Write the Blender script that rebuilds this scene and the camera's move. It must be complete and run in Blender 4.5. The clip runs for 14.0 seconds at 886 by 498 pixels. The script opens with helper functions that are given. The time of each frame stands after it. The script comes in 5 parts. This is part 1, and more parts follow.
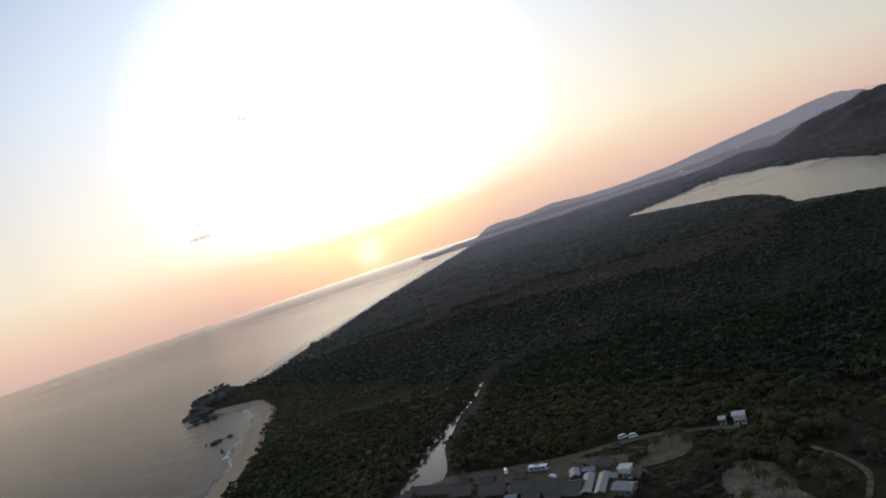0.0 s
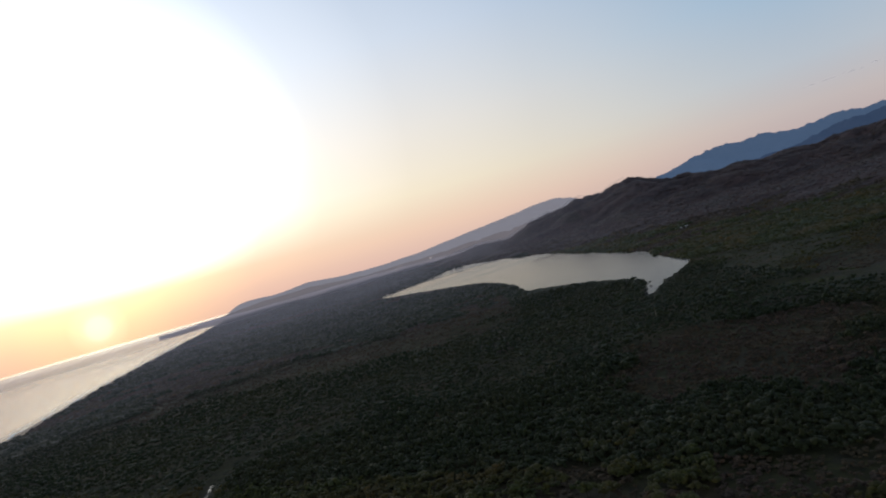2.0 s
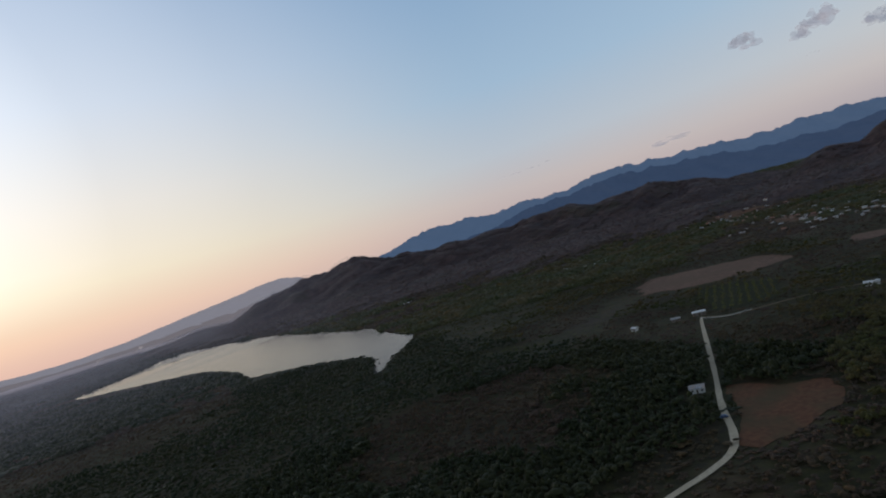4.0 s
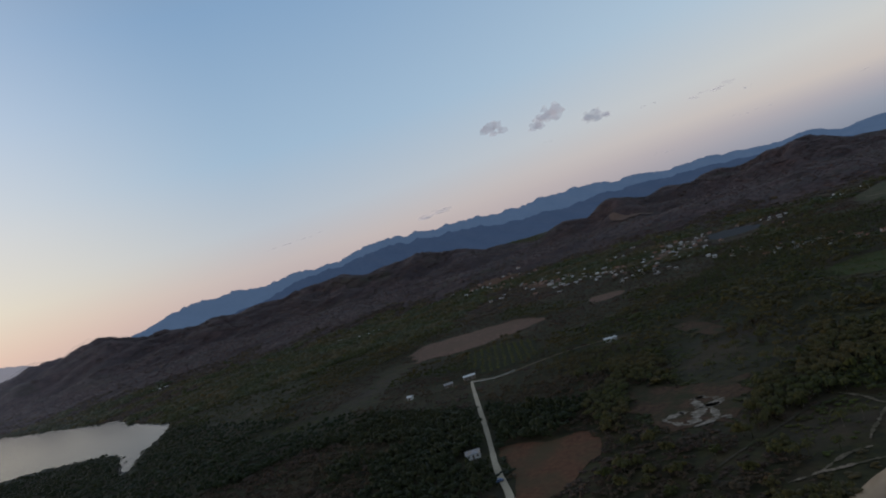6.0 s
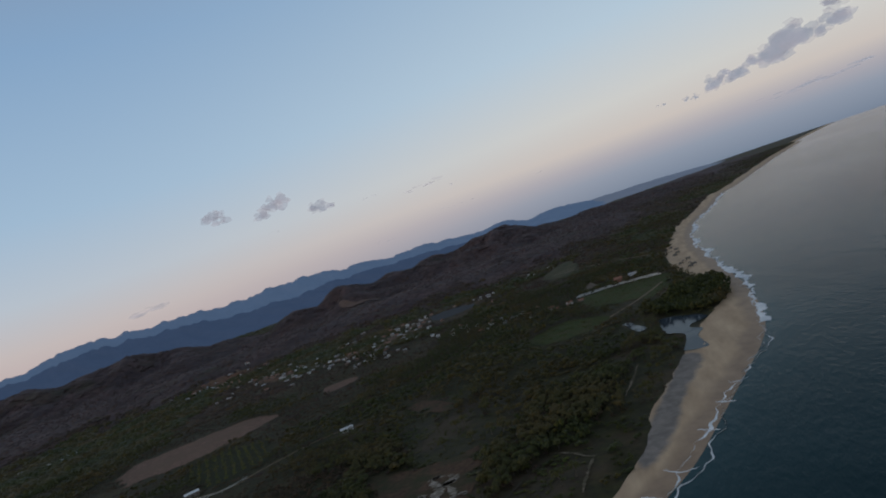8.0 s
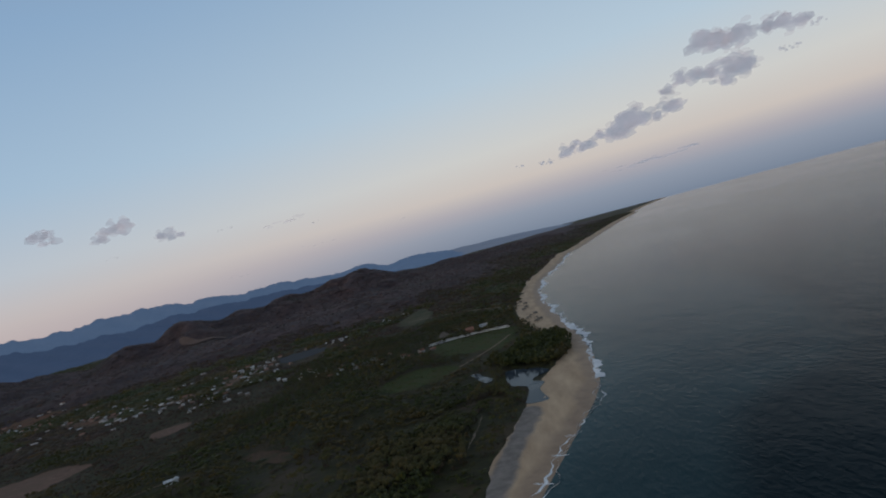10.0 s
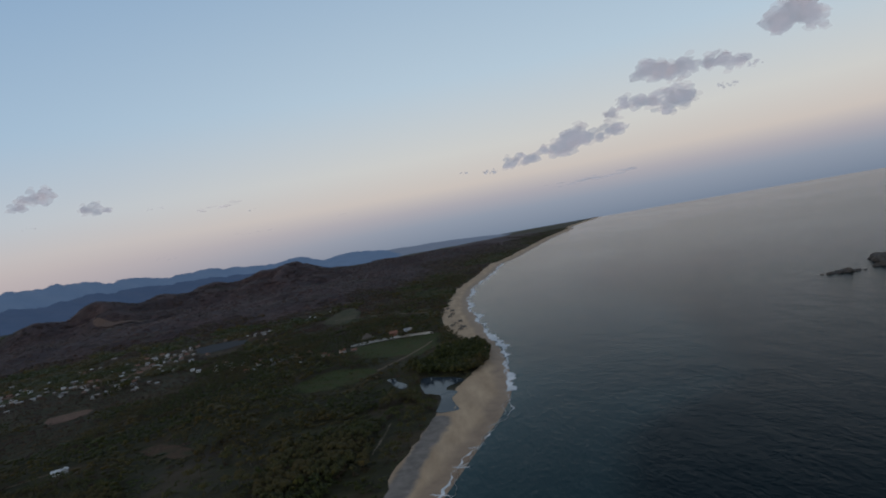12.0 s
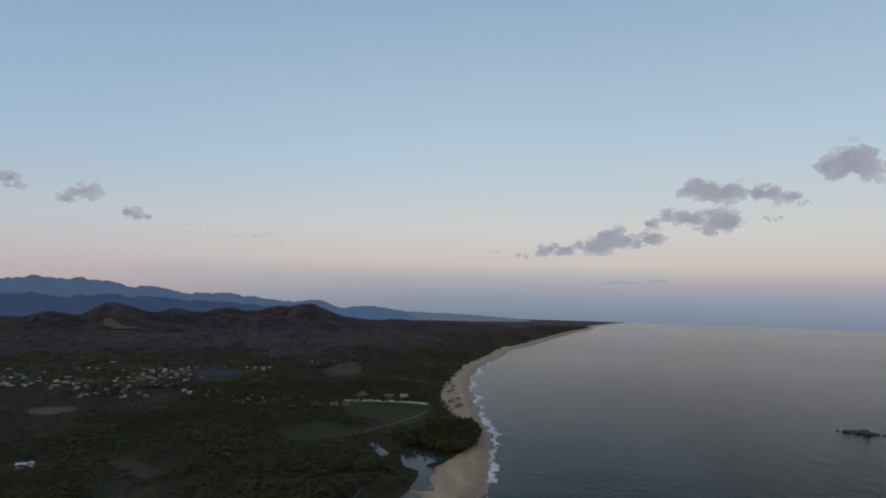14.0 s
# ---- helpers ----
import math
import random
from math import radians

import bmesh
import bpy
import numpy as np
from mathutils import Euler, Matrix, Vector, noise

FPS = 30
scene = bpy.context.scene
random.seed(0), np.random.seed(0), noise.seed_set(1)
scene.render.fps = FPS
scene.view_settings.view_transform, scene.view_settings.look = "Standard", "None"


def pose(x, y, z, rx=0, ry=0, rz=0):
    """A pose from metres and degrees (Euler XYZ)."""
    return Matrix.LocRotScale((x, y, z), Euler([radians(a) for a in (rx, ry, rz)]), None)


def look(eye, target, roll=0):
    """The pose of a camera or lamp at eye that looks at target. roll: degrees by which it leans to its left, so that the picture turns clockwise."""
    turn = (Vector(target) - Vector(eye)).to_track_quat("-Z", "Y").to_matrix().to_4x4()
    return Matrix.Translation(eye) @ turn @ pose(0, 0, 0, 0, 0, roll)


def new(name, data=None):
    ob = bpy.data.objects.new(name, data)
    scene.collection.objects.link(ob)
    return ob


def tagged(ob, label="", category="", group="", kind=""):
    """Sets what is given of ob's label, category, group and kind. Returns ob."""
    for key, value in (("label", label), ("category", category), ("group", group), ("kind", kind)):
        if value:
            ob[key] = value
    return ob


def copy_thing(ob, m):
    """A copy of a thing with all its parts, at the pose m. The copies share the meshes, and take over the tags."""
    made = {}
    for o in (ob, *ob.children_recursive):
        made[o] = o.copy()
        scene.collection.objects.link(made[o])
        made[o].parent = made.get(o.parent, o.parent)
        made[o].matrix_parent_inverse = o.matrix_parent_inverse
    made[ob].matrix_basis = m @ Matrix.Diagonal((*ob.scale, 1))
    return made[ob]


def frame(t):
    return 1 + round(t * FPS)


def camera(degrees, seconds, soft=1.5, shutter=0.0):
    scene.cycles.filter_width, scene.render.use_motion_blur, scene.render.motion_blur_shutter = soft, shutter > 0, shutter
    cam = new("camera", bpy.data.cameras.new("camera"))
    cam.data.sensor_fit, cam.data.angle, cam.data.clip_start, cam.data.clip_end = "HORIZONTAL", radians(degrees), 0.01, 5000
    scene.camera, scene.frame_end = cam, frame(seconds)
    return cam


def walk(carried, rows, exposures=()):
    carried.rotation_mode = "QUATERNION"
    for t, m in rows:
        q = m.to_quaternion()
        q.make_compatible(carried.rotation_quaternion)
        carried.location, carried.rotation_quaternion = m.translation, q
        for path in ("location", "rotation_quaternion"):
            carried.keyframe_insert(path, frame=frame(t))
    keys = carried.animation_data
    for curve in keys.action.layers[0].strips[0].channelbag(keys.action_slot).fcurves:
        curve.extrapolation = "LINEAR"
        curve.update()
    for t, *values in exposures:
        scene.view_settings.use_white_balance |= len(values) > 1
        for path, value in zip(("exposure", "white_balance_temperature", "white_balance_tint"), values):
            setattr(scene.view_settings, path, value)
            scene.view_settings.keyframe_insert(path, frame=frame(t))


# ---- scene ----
# ---------------------------------------------------------------- camera
cam = camera(70.0, 14.0, soft=2.0)
PATH = [
    # seconds, x, y, z, yaw, pitch, bank
    (0.0, 0.00, 0.00, 119.93, 110.33, -1.58, -18.23),
    (0.5, -5.51, -0.27, 119.75, 103.07, -1.34, -21.54),
    (1.0, -11.09, -0.32, 119.60, 99.78, -1.25, -17.00),
    (1.5, -16.71, 0.13, 119.48, 93.36, -1.19, -15.55),
    (2.0, -22.29, 1.18, 119.44, 87.45, -1.05, -15.39),
    (2.5, -27.77, 2.68, 119.40, 81.20, -0.96, -15.46),
    (3.0, -33.16, 4.38, 119.33, 73.89, -0.86, -16.36),
    (5.5, -54.22, 15.44, 117.39, 47.06, -0.60, -16.06),
    (6.0, -56.11, 17.89, 117.07, 40.87, -0.64, -17.21),
    (6.5, -57.79, 20.34, 116.72, 34.42, -0.67, -18.26),
    (7.0, -59.29, 22.77, 116.40, 26.96, -0.64, -19.10),
    (7.5, -60.56, 25.18, 116.13, 20.87, -0.71, -19.40),
    (8.0, -61.50, 27.46, 115.96, 15.51, -0.67, -19.47),
    (8.5, -62.04, 29.51, 115.92, 9.90, -0.68, -19.23),
    (9.0, -62.23, 31.30, 115.94, 6.07, -0.66, -18.97),
    (11.5, -50.82, 33.61, 116.48, -2.28, -0.76, -10.78),
    (12.0, -48.95, 33.66, 116.70, -3.08, -1.74, -10.36),
    (12.5, -47.20, 33.70, 116.94, -2.04, -5.22, -10.34),
    (13.0, -45.56, 33.76, 117.18, -1.92, 0.89, 0.18),
    (13.5, -44.01, 33.85, 117.43, -1.50, 1.71, 0.90),
    (14.0, -42.50, 33.96, 117.67, -1.25, 4.77, 1.50),
]
walk(cam, [(t, pose(x, y, z, 90 + p, 0, a) @ pose(0, 0, 0, 0, 0, r)) for t, x, y, z, a, p, r in PATH],
     exposures=[(0.0, 0.0), (14.0, 0.0)])

# ---------------------------------------------------------------- sky and sun
SUN_AZ, SUN_EL = -116.6, 2.2          # degrees clockwise from +y, degrees above the level


def toward(az, el):
    """Unit vector at an azimuth (clockwise from +y) and an elevation, in degrees."""
    a, e = radians(az), radians(el)
    return Vector((math.sin(a) * math.cos(e), math.cos(a) * math.cos(e), math.sin(e)))


def node(tree, kind, x=None, **values):
    n = tree.nodes.new(kind)
    for key, value in values.items():
        if key in n.inputs:
            n.inputs[key].default_value = value
    return n


def ramp(tree, stops, source, mode="LINEAR"):
    n = tree.nodes.new("ShaderNodeValToRGB")
    n.color_ramp.interpolation = mode
    while len(n.color_ramp.elements) < len(stops):
        n.color_ramp.elements.new(0.5)
    for e, (p, c) in zip(n.color_ramp.elements, stops):
        e.position, e.color = p, (*c, 1) if len(c) == 3 else c
    tree.links.new(source, n.inputs[0])
    return n.outputs[0]


def math_node(tree, op, a, b=None, clamp=False):
    n = tree.nodes.new("ShaderNodeMath")
    n.operation, n.use_clamp = op, clamp
    for i, v in enumerate((a, b)):
        if v is None:
            continue
        if isinstance(v, (int, float)):
            n.inputs[i].default_value = v
        else:
            tree.links.new(v, n.inputs[i])
    return n.outputs[0]


def mix(tree, fac, a, b, blend="MIX"):
    n = tree.nodes.new("ShaderNodeMix")
    n.data_type, n.blend_type = "RGBA", blend
    for i, v in ((0, fac), (6, a), (7, b)):
        if isinstance(v, (int, float)):
            n.inputs[i].default_value = v
        elif isinstance(v, tuple):
            n.inputs[i].default_value = (*v, 1)
        else:
            tree.links.new(v, n.inputs[i])
    return n.outputs[2]


world = bpy.data.worlds.new("dusk_sky")
scene.world = world
world.use_nodes = True
wt = world.node_tree
wt.nodes.clear()
sky = wt.nodes.new("ShaderNodeTexSky")
sky.sky_type, sky.sun_disc = "NISHITA", False
sky.sun_elevation, sky.sun_rotation = radians(SUN_EL), radians(SUN_AZ)
sky.air_density, sky.dust_density, sky.ozone_density = 1.0, 1.5, 1.5
# low evening haze over the clear sky: pale towards the sun, rose and slate opposite
ray = wt.nodes.new("ShaderNodeTexCoord").outputs["Generated"]
split = wt.nodes.new("ShaderNodeSeparateXYZ")
wt.links.new(ray, split.inputs[0])
height = math_node(wt, "DIVIDE", math_node(wt, "ADD", split.outputs[2], 0.1), 0.7, True)


def beside(v):
    """Cosine of the angle between the ray and a direction."""
    n = wt.nodes.new("ShaderNodeVectorMath")
    n.operation = "DOT_PRODUCT"
    n.inputs[1].default_value = v
    wt.links.new(ray, n.inputs[0])
    return n.outputs["Value"]


def srgb(r, g, b):
    return tuple(c / 12.92 if c <= 0.04045 else ((c + 0.055) / 1.055) ** 2.4 for c in (r / 255, g / 255, b / 255))


def by_elevation(stops):
    return ramp(wt, [((math.sin(radians(e)) + 0.1) / 0.7, srgb(*c)) for e, c in stops], height)


away = by_elevation([(-5.7, (100, 112, 130)), (-1.4, (124, 138, 158)), (0.6, (148, 158, 175)), (2.0, (175, 173, 182)), (3.6, (208, 199, 194)),
                     (6.5, (211, 211, 209)), (13, (186, 206, 222)), (26, (152, 180, 208)), (60, (130, 147, 172))])
aside = by_elevation([(-5.7, (150, 145, 155)), (-1.4, (182, 168, 172)), (0.6, (196, 180, 180)), (2.5, (200, 190, 190)), (6, (188, 198, 210)),
                      (12, (164, 191, 216)), (24, (136, 169, 204)), (60, (128, 145, 171))])
sunward = by_elevation([(-5.7, (215, 172, 160)), (-1.4, (226, 190, 180)), (1.2, (243, 211, 190)), (4.5, (247, 234, 209)), (10, (239, 233, 225)),
                        (18, (216, 226, 241)), (32, (178, 200, 230)), (60, (142, 155, 178))])
along = math_node(wt, "ADD", math_node(wt, "MULTIPLY", beside(toward(SUN_AZ, 0)), 0.5), 0.5, True)
haze = mix(wt, ramp(wt, [(0.22, (0, 0, 0)), (0.70, (1, 1, 1))], along, "EASE"), away, aside)
haze = mix(wt, ramp(wt, [(0.72, (0, 0, 0)), (0.97, (1, 1, 1))], along, "EASE"), haze, sunward)
glare = ramp(wt, [(0.89, (0, 0, 0)), (0.945, (0.018, 0.018, 0.0175)), (0.972, (0.066, 0.066, 0.065)), (0.986, (0.19, 0.19, 0.186)), (0.993, (0.56, 0.56, 0.545)), (0.999, (1.0, 0.99, 0.95))],
             math_node(wt, "ADD", math_node(wt, "MULTIPLY", beside(toward(SUN_AZ + 1, 10.5)), 0.5), 0.5, True))
glare = mix(wt, 1.0, glare, by_elevation([(-1.0, (0, 0, 0)), (2.0, (90, 84, 66)), (6.0, (255, 255, 250)), (30, (255, 255, 255))]), "MULTIPLY")
glare = mix(wt, 1.0, glare, (3.5, 3.5, 3.5), "MULTIPLY")
near_sun = math_node(wt, "SUBTRACT", 1.0, math_node(wt, "MULTIPLY", math_node(wt, "SUBTRACT", 1.0, beside(toward(SUN_AZ, 0.25))), 42.0), True)
amber = ramp(wt, [(0.0, (0, 0, 0)), (0.5, (0.06, 0.05, 0.0)), (0.80, (0.12, 0.11, 0.0)), (0.968, (0.19, 0.20, 0.02)), (0.991, (0.33, 0.35, 0.12)), (0.9975, (0.5, 0.52, 0.36))], near_sun)
clear = mix(wt, 1.0, sky.outputs[0], (0.012, 0.012, 0.012), "MULTIPLY")
total = mix(wt, 1.0, mix(wt, 1.0, mix(wt, 1.0, haze, glare, "ADD"), amber, "ADD"), clear, "ADD")
gain = mix(wt, 1.0, total, (7.6, 7.6, 7.6), "MULTIPLY")
back = node(wt, "ShaderNodeBackground", Strength=0.12)
out = wt.nodes.new("ShaderNodeOutputWorld")
wt.links.new(gain, back.inputs[0])
wt.links.new(back.outputs[0], out.inputs[0])

sun_data = bpy.data.lights.new("sun", "SUN")
sun_data.energy, sun_data.angle, sun_data.color = 0.06, radians(30), (1.0, 0.62, 0.36)
sun = new("sun", sun_data)
sun.matrix_world = look((0, 0, 400), Vector((0, 0, 400)) - toward(SUN_AZ, SUN_EL))

# ---------------------------------------------------------------- materials


def material(name, rough=0.9, metal=0.0, bump=0.0, bump_scale=1.0, spec=0.3):
    m = bpy.data.materials.new(name)
    m.use_nodes = True
    t = m.node_tree
    b = t.nodes["Principled BSDF"]
    b.inputs["Roughness"].default_value, b.inputs["Metallic"].default_value = rough, metal
    b.inputs["Specular IOR Level"].default_value = spec
    m["bsdf"] = b.name
    pos = t.nodes.new("ShaderNodeNewGeometry").outputs["Position"]
    if bump:
        n = noise_at(t, pos, bump_scale, 4)
        u = node(t, "ShaderNodeBump", Strength=1.0, Distance=bump)
        t.links.new(n, u.inputs["Height"])
        t.links.new(u.outputs[0], b.inputs["Normal"])
    return m, t, b, pos


def noise_at(tree, pos, size, detail=3, rough=0.55, stretch=None):
    """Noise whose blobs are about size metres."""
    n = node(tree, "ShaderNodeTexNoise", Scale=1.0 / size, Detail=detail, Roughness=rough)
    if stretch:
        mp = tree.nodes.new("ShaderNodeMapping")
        mp.inputs["Scale"].default_value, mp.inputs["Rotation"].default_value = stretch[0], (0, 0, radians(stretch[1]))
        tree.links.new(pos, mp.inputs[0])
        pos = mp.outputs[0]
    tree.links.new(pos, n.inputs["Vector"])
    return n.outputs[0]


def two_scale(name, dark, light, fine, wide, tint=None, rough=0.9, bump=0.0, spec=0.2, lo=0.35, hi=0.68, island=False):
    """Colour that varies at a fine and a wide scale, from dark to light, with a wide tint."""
    m, t, b, pos = material(name, rough, bump=bump, bump_scale=fine, spec=spec)
    c = ramp(t, [(lo, dark), (hi, light)], noise_at(t, pos, fine, 5))
    if tint:
        c = mix(t, ramp(t, [(0.42, (0, 0, 0)), (0.62, (1, 1, 1))], noise_at(t, pos, wide, 4)), c, tint)
    if island:
        g = t.nodes.new("ShaderNodeNewGeometry").outputs["Random Per Island"]
        c = mix(t, 1.0, c, ramp(t, [(0.0, (0.68, 0.72, 0.62)), (0.5, (1, 1, 1)), (0.88, (1.18, 1.1, 0.92)), (1.0, (1.5, 1.25, 0.9))], g), "MULTIPLY")
    t.links.new(c, b.inputs["Base Color"])
    return m


M = {}
M["mangrove"] = two_scale("mangrove_leaves", (0.0055, 0.0090, 0.0018), (0.0205, 0.0275, 0.0046), 1.1, 90, (0.0200, 0.0215, 0.0046), 0.75, 0.25, island=True)
M["broadleaf"] = two_scale("broadleaf_leaves", (0.0115, 0.0142, 0.0023), (0.0460, 0.0510, 0.0078), 1.0, 70, (0.0500, 0.0350, 0.0090), 0.8, 0.25, island=True)
M["dry_scrub"] = two_scale("dry_scrub_twigs", (0.0280, 0.0175, 0.0125), (0.0700, 0.0450, 0.0320), 1.2, 60, (0.0480, 0.0350, 0.0180), 0.95, 0.3, island=True)
M["palm"] = two_scale("palm_fronds", (0.0135, 0.0160, 0.0025), (0.0530, 0.0560, 0.0086), 0.8, 60, (0.0540, 0.0390, 0.0090), 0.7, island=True)
M["hill_scrub"] = two_scale("hill_scrub_twigs", (0.0370, 0.0215, 0.0200), (0.0760, 0.0450, 0.0405), 6.0, 120, (0.0500, 0.0350, 0.0290), 0.95, 0.3, island=True)
M["tuft"] = two_scale("grass_tuft_leaves", (0.0220, 0.0300, 0.0050), (0.0650, 0.0780, 0.0130), 1.2, 25, (0.0560, 0.0480, 0.0130), 0.9, 0.2, island=True)
M["dry_grass"] = two_scale("dry_grass", (0.045, 0.040, 0.018), (0.095, 0.076, 0.036), 5, 26, (0.040, 0.042, 0.016), 0.95, 0.2)
M["dry_red"] = two_scale("dry_red_soil", (0.048, 0.026, 0.014), (0.098, 0.054, 0.028), 3, 18, (0.034, 0.033, 0.012), 0.95, 0.3)
M["trunk"] = two_scale("trunk_bark", (0.07, 0.055, 0.042), (0.17, 0.14, 0.11), 0.5, 8, None, 0.95)
M["sand"] = None
M["soil"] = two_scale("plain_soil", (0.014, 0.016, 0.0045), (0.036, 0.034, 0.010), 3, 14, (0.024, 0.027, 0.007), 0.95, 0.6)
M["grass"] = two_scale("short_grass", (0.0210, 0.0320, 0.0050), (0.0520, 0.0660, 0.0110), 3, 14, (0.0460, 0.0430, 0.0115), 0.95, 0.6)
M["heath"] = two_scale("dry_heath", (0.045, 0.032, 0.026), (0.09, 0.066, 0.05), 5, 22, (0.04, 0.042, 0.017), 0.95, 0.1)
M["ochre"] = two_scale("ploughed_earth", (0.098, 0.056, 0.037), (0.170, 0.098, 0.064), 4, 40, (0.115, 0.070, 0.044), 0.95, 0.1)
M["red_earth"] = two_scale("reddish_earth", (0.083, 0.036, 0.018), (0.138, 0.062, 0.031), 3, 30, (0.072, 0.050, 0.024), 0.95, 0.1)
M["tan_earth"] = two_scale("tan_earth", (0.12, 0.084, 0.052), (0.21, 0.152, 0.096), 2, 20, (0.13, 0.10, 0.062), 0.95, 0.1)
M["pale_sand"] = two_scale("pale_sand", (0.13, 0.098, 0.066), (0.27, 0.21, 0.145), 1.5, 7, (0.08, 0.066, 0.038), 0.95, 0.1)
M["bleached"] = two_scale("bleached_sand", (0.15, 0.122, 0.092), (0.36, 0.30, 0.232), 1.4, 5, (0.105, 0.083, 0.058), 0.95, 0.1)
M["scar"] = two_scale("scar_earth", (0.085, 0.054, 0.040), (0.155, 0.100, 0.072), 6, 30, (0.105, 0.064, 0.046), 0.95, 0.2)
M["orchard"] = two_scale("orchard_leaves", (0.040, 0.045, 0.010), (0.095, 0.095, 0.024), 1.0, 40, (0.07, 0.06, 0.018), 0.8, 0.2, island=True)
M["road"] = two_scale("road_gravel", (0.32, 0.265, 0.185), (0.5, 0.42, 0.3), 1.2, 15, (0.39, 0.32, 0.22), 0.95, 0.05)
M["rock"] = two_scale("dark_rock", (0.035, 0.032, 0.030), (0.13, 0.12, 0.11), 1.5, 9, (0.07, 0.06, 0.05), 0.85, 0.4)
M["wall_white"] = two_scale("white_wall", (0.42, 0.40, 0.36), (0.68, 0.65, 0.60), 0.6, 4, (0.56, 0.52, 0.47), 0.85)
M["wall_block"] = two_scale("block_wall", (0.15, 0.13, 0.11), (0.27, 0.235, 0.20), 0.6, 4, (0.22, 0.16, 0.12), 0.9)
M["roof_metal"] = two_scale("zinc_roof", (0.19, 0.195, 0.20), (0.40, 0.41, 0.42), 0.7, 5, (0.34, 0.27, 0.22), 0.5)
M["roof_tile"] = two_scale("clay_roof", (0.17, 0.080, 0.055), (0.30, 0.140, 0.095), 0.5, 4, (0.22, 0.125, 0.095), 0.9)
M["roof_white"] = two_scale("white_roof", (0.46, 0.46, 0.45), (0.68, 0.67, 0.65), 0.8, 5, (0.60, 0.59, 0.56), 0.6)
M["thatch"] = two_scale("palm_thatch", (0.07, 0.058, 0.046), (0.16, 0.135, 0.11), 0.5, 5, (0.12, 0.10, 0.085), 0.95, 0.08)
M["wood"] = two_scale("dark_timber", (0.07, 0.05, 0.035), (0.16, 0.12, 0.08), 0.4, 3, None, 0.9)
M["glass_dark"] = two_scale("dark_glazing", (0.015, 0.018, 0.02), (0.03, 0.035, 0.04), 1.0, 3, None, 0.15, spec=0.5)
M["car_white"] = two_scale("white_car_paint", (0.72, 0.73, 0.74), (0.82, 0.83, 0.84), 0.8, 3, None, 0.3, spec=0.5)
M["car_blue"] = two_scale("blue_car_paint", (0.03, 0.06, 0.14), (0.04, 0.09, 0.2), 0.8, 3, None, 0.3, spec=0.5)
M["rubber"] = two_scale("tyre_rubber", (0.02, 0.02, 0.02), (0.035, 0.035, 0.035), 0.3, 3, None, 0.9)
M["foam"] = two_scale("sea_foam", (0.60, 0.58, 0.55), (0.85, 0.83, 0.79), 1.5, 12, (0.52, 0.52, 0.50), 0.8)


def sand_material():
    """Dry sand, grey mineral stains and a wet strip, by the height above the sea."""
    m, t, b, pos = material("beach_sand", 0.9, bump=0.06, bump_scale=2.5)
    c = ramp(t, [(0.3, (0.34, 0.222, 0.128)), (0.7, (0.52, 0.36, 0.218))], noise_at(t, pos, 9, 6, 0.62, ((1.0, 0.28, 1.0), -18)))
    stain = ramp(t, [(0.52, (0, 0, 0)), (0.62, (1, 1, 1))], noise_at(t, pos, 40, 6, 0.65, ((1.0, 0.4, 1.0), -18)))
    c = mix(t, math_node(t, "MULTIPLY", stain, 0.22), c, (0.28, 0.20, 0.14))
    at = t.nodes.new("ShaderNodeAttribute")
    at.attribute_name = "silt"
    silt = math_node(t, "ADD", at.outputs["Fac"], math_node(t, "MULTIPLY", math_node(t, "SUBTRACT", noise_at(t, pos, 9, 4), 0.5), 0.4))
    c = mix(t, ramp(t, [(0.46, (0, 0, 0)), (0.66, (0.9, 0.9, 0.9))], silt), c, ramp(t, [(0.35, (0.12, 0.105, 0.092)), (0.65, (0.21, 0.178, 0.150))], noise_at(t, pos, 5, 4)))
    z = t.nodes.new("ShaderNodeSeparateXYZ")
    t.links.new(pos, z.inputs[0])
    level = math_node(t, "ADD", z.outputs[2], math_node(t, "MULTIPLY", noise_at(t, pos, 22, 3), 0.9))
    wet = ramp(t, [(0.0, (0.9, 0.9, 0.9)), (0.72, (0.8, 0.8, 0.8)), (1.0, (0, 0, 0))], math_node(t, "MULTIPLY", level, 0.66))
    t.links.new(mix(t, wet, c, ramp(t, [(0.35, (0.19, 0.115, 0.065)), (0.65, (0.30, 0.19, 0.11))], noise_at(t, pos, 12, 5))), b.inputs["Base Color"])
    t.links.new(ramp(t, [(0.0, (0.9,) * 3), (1.0, (0.55,) * 3)], wet), b.inputs["Roughness"])
    return m


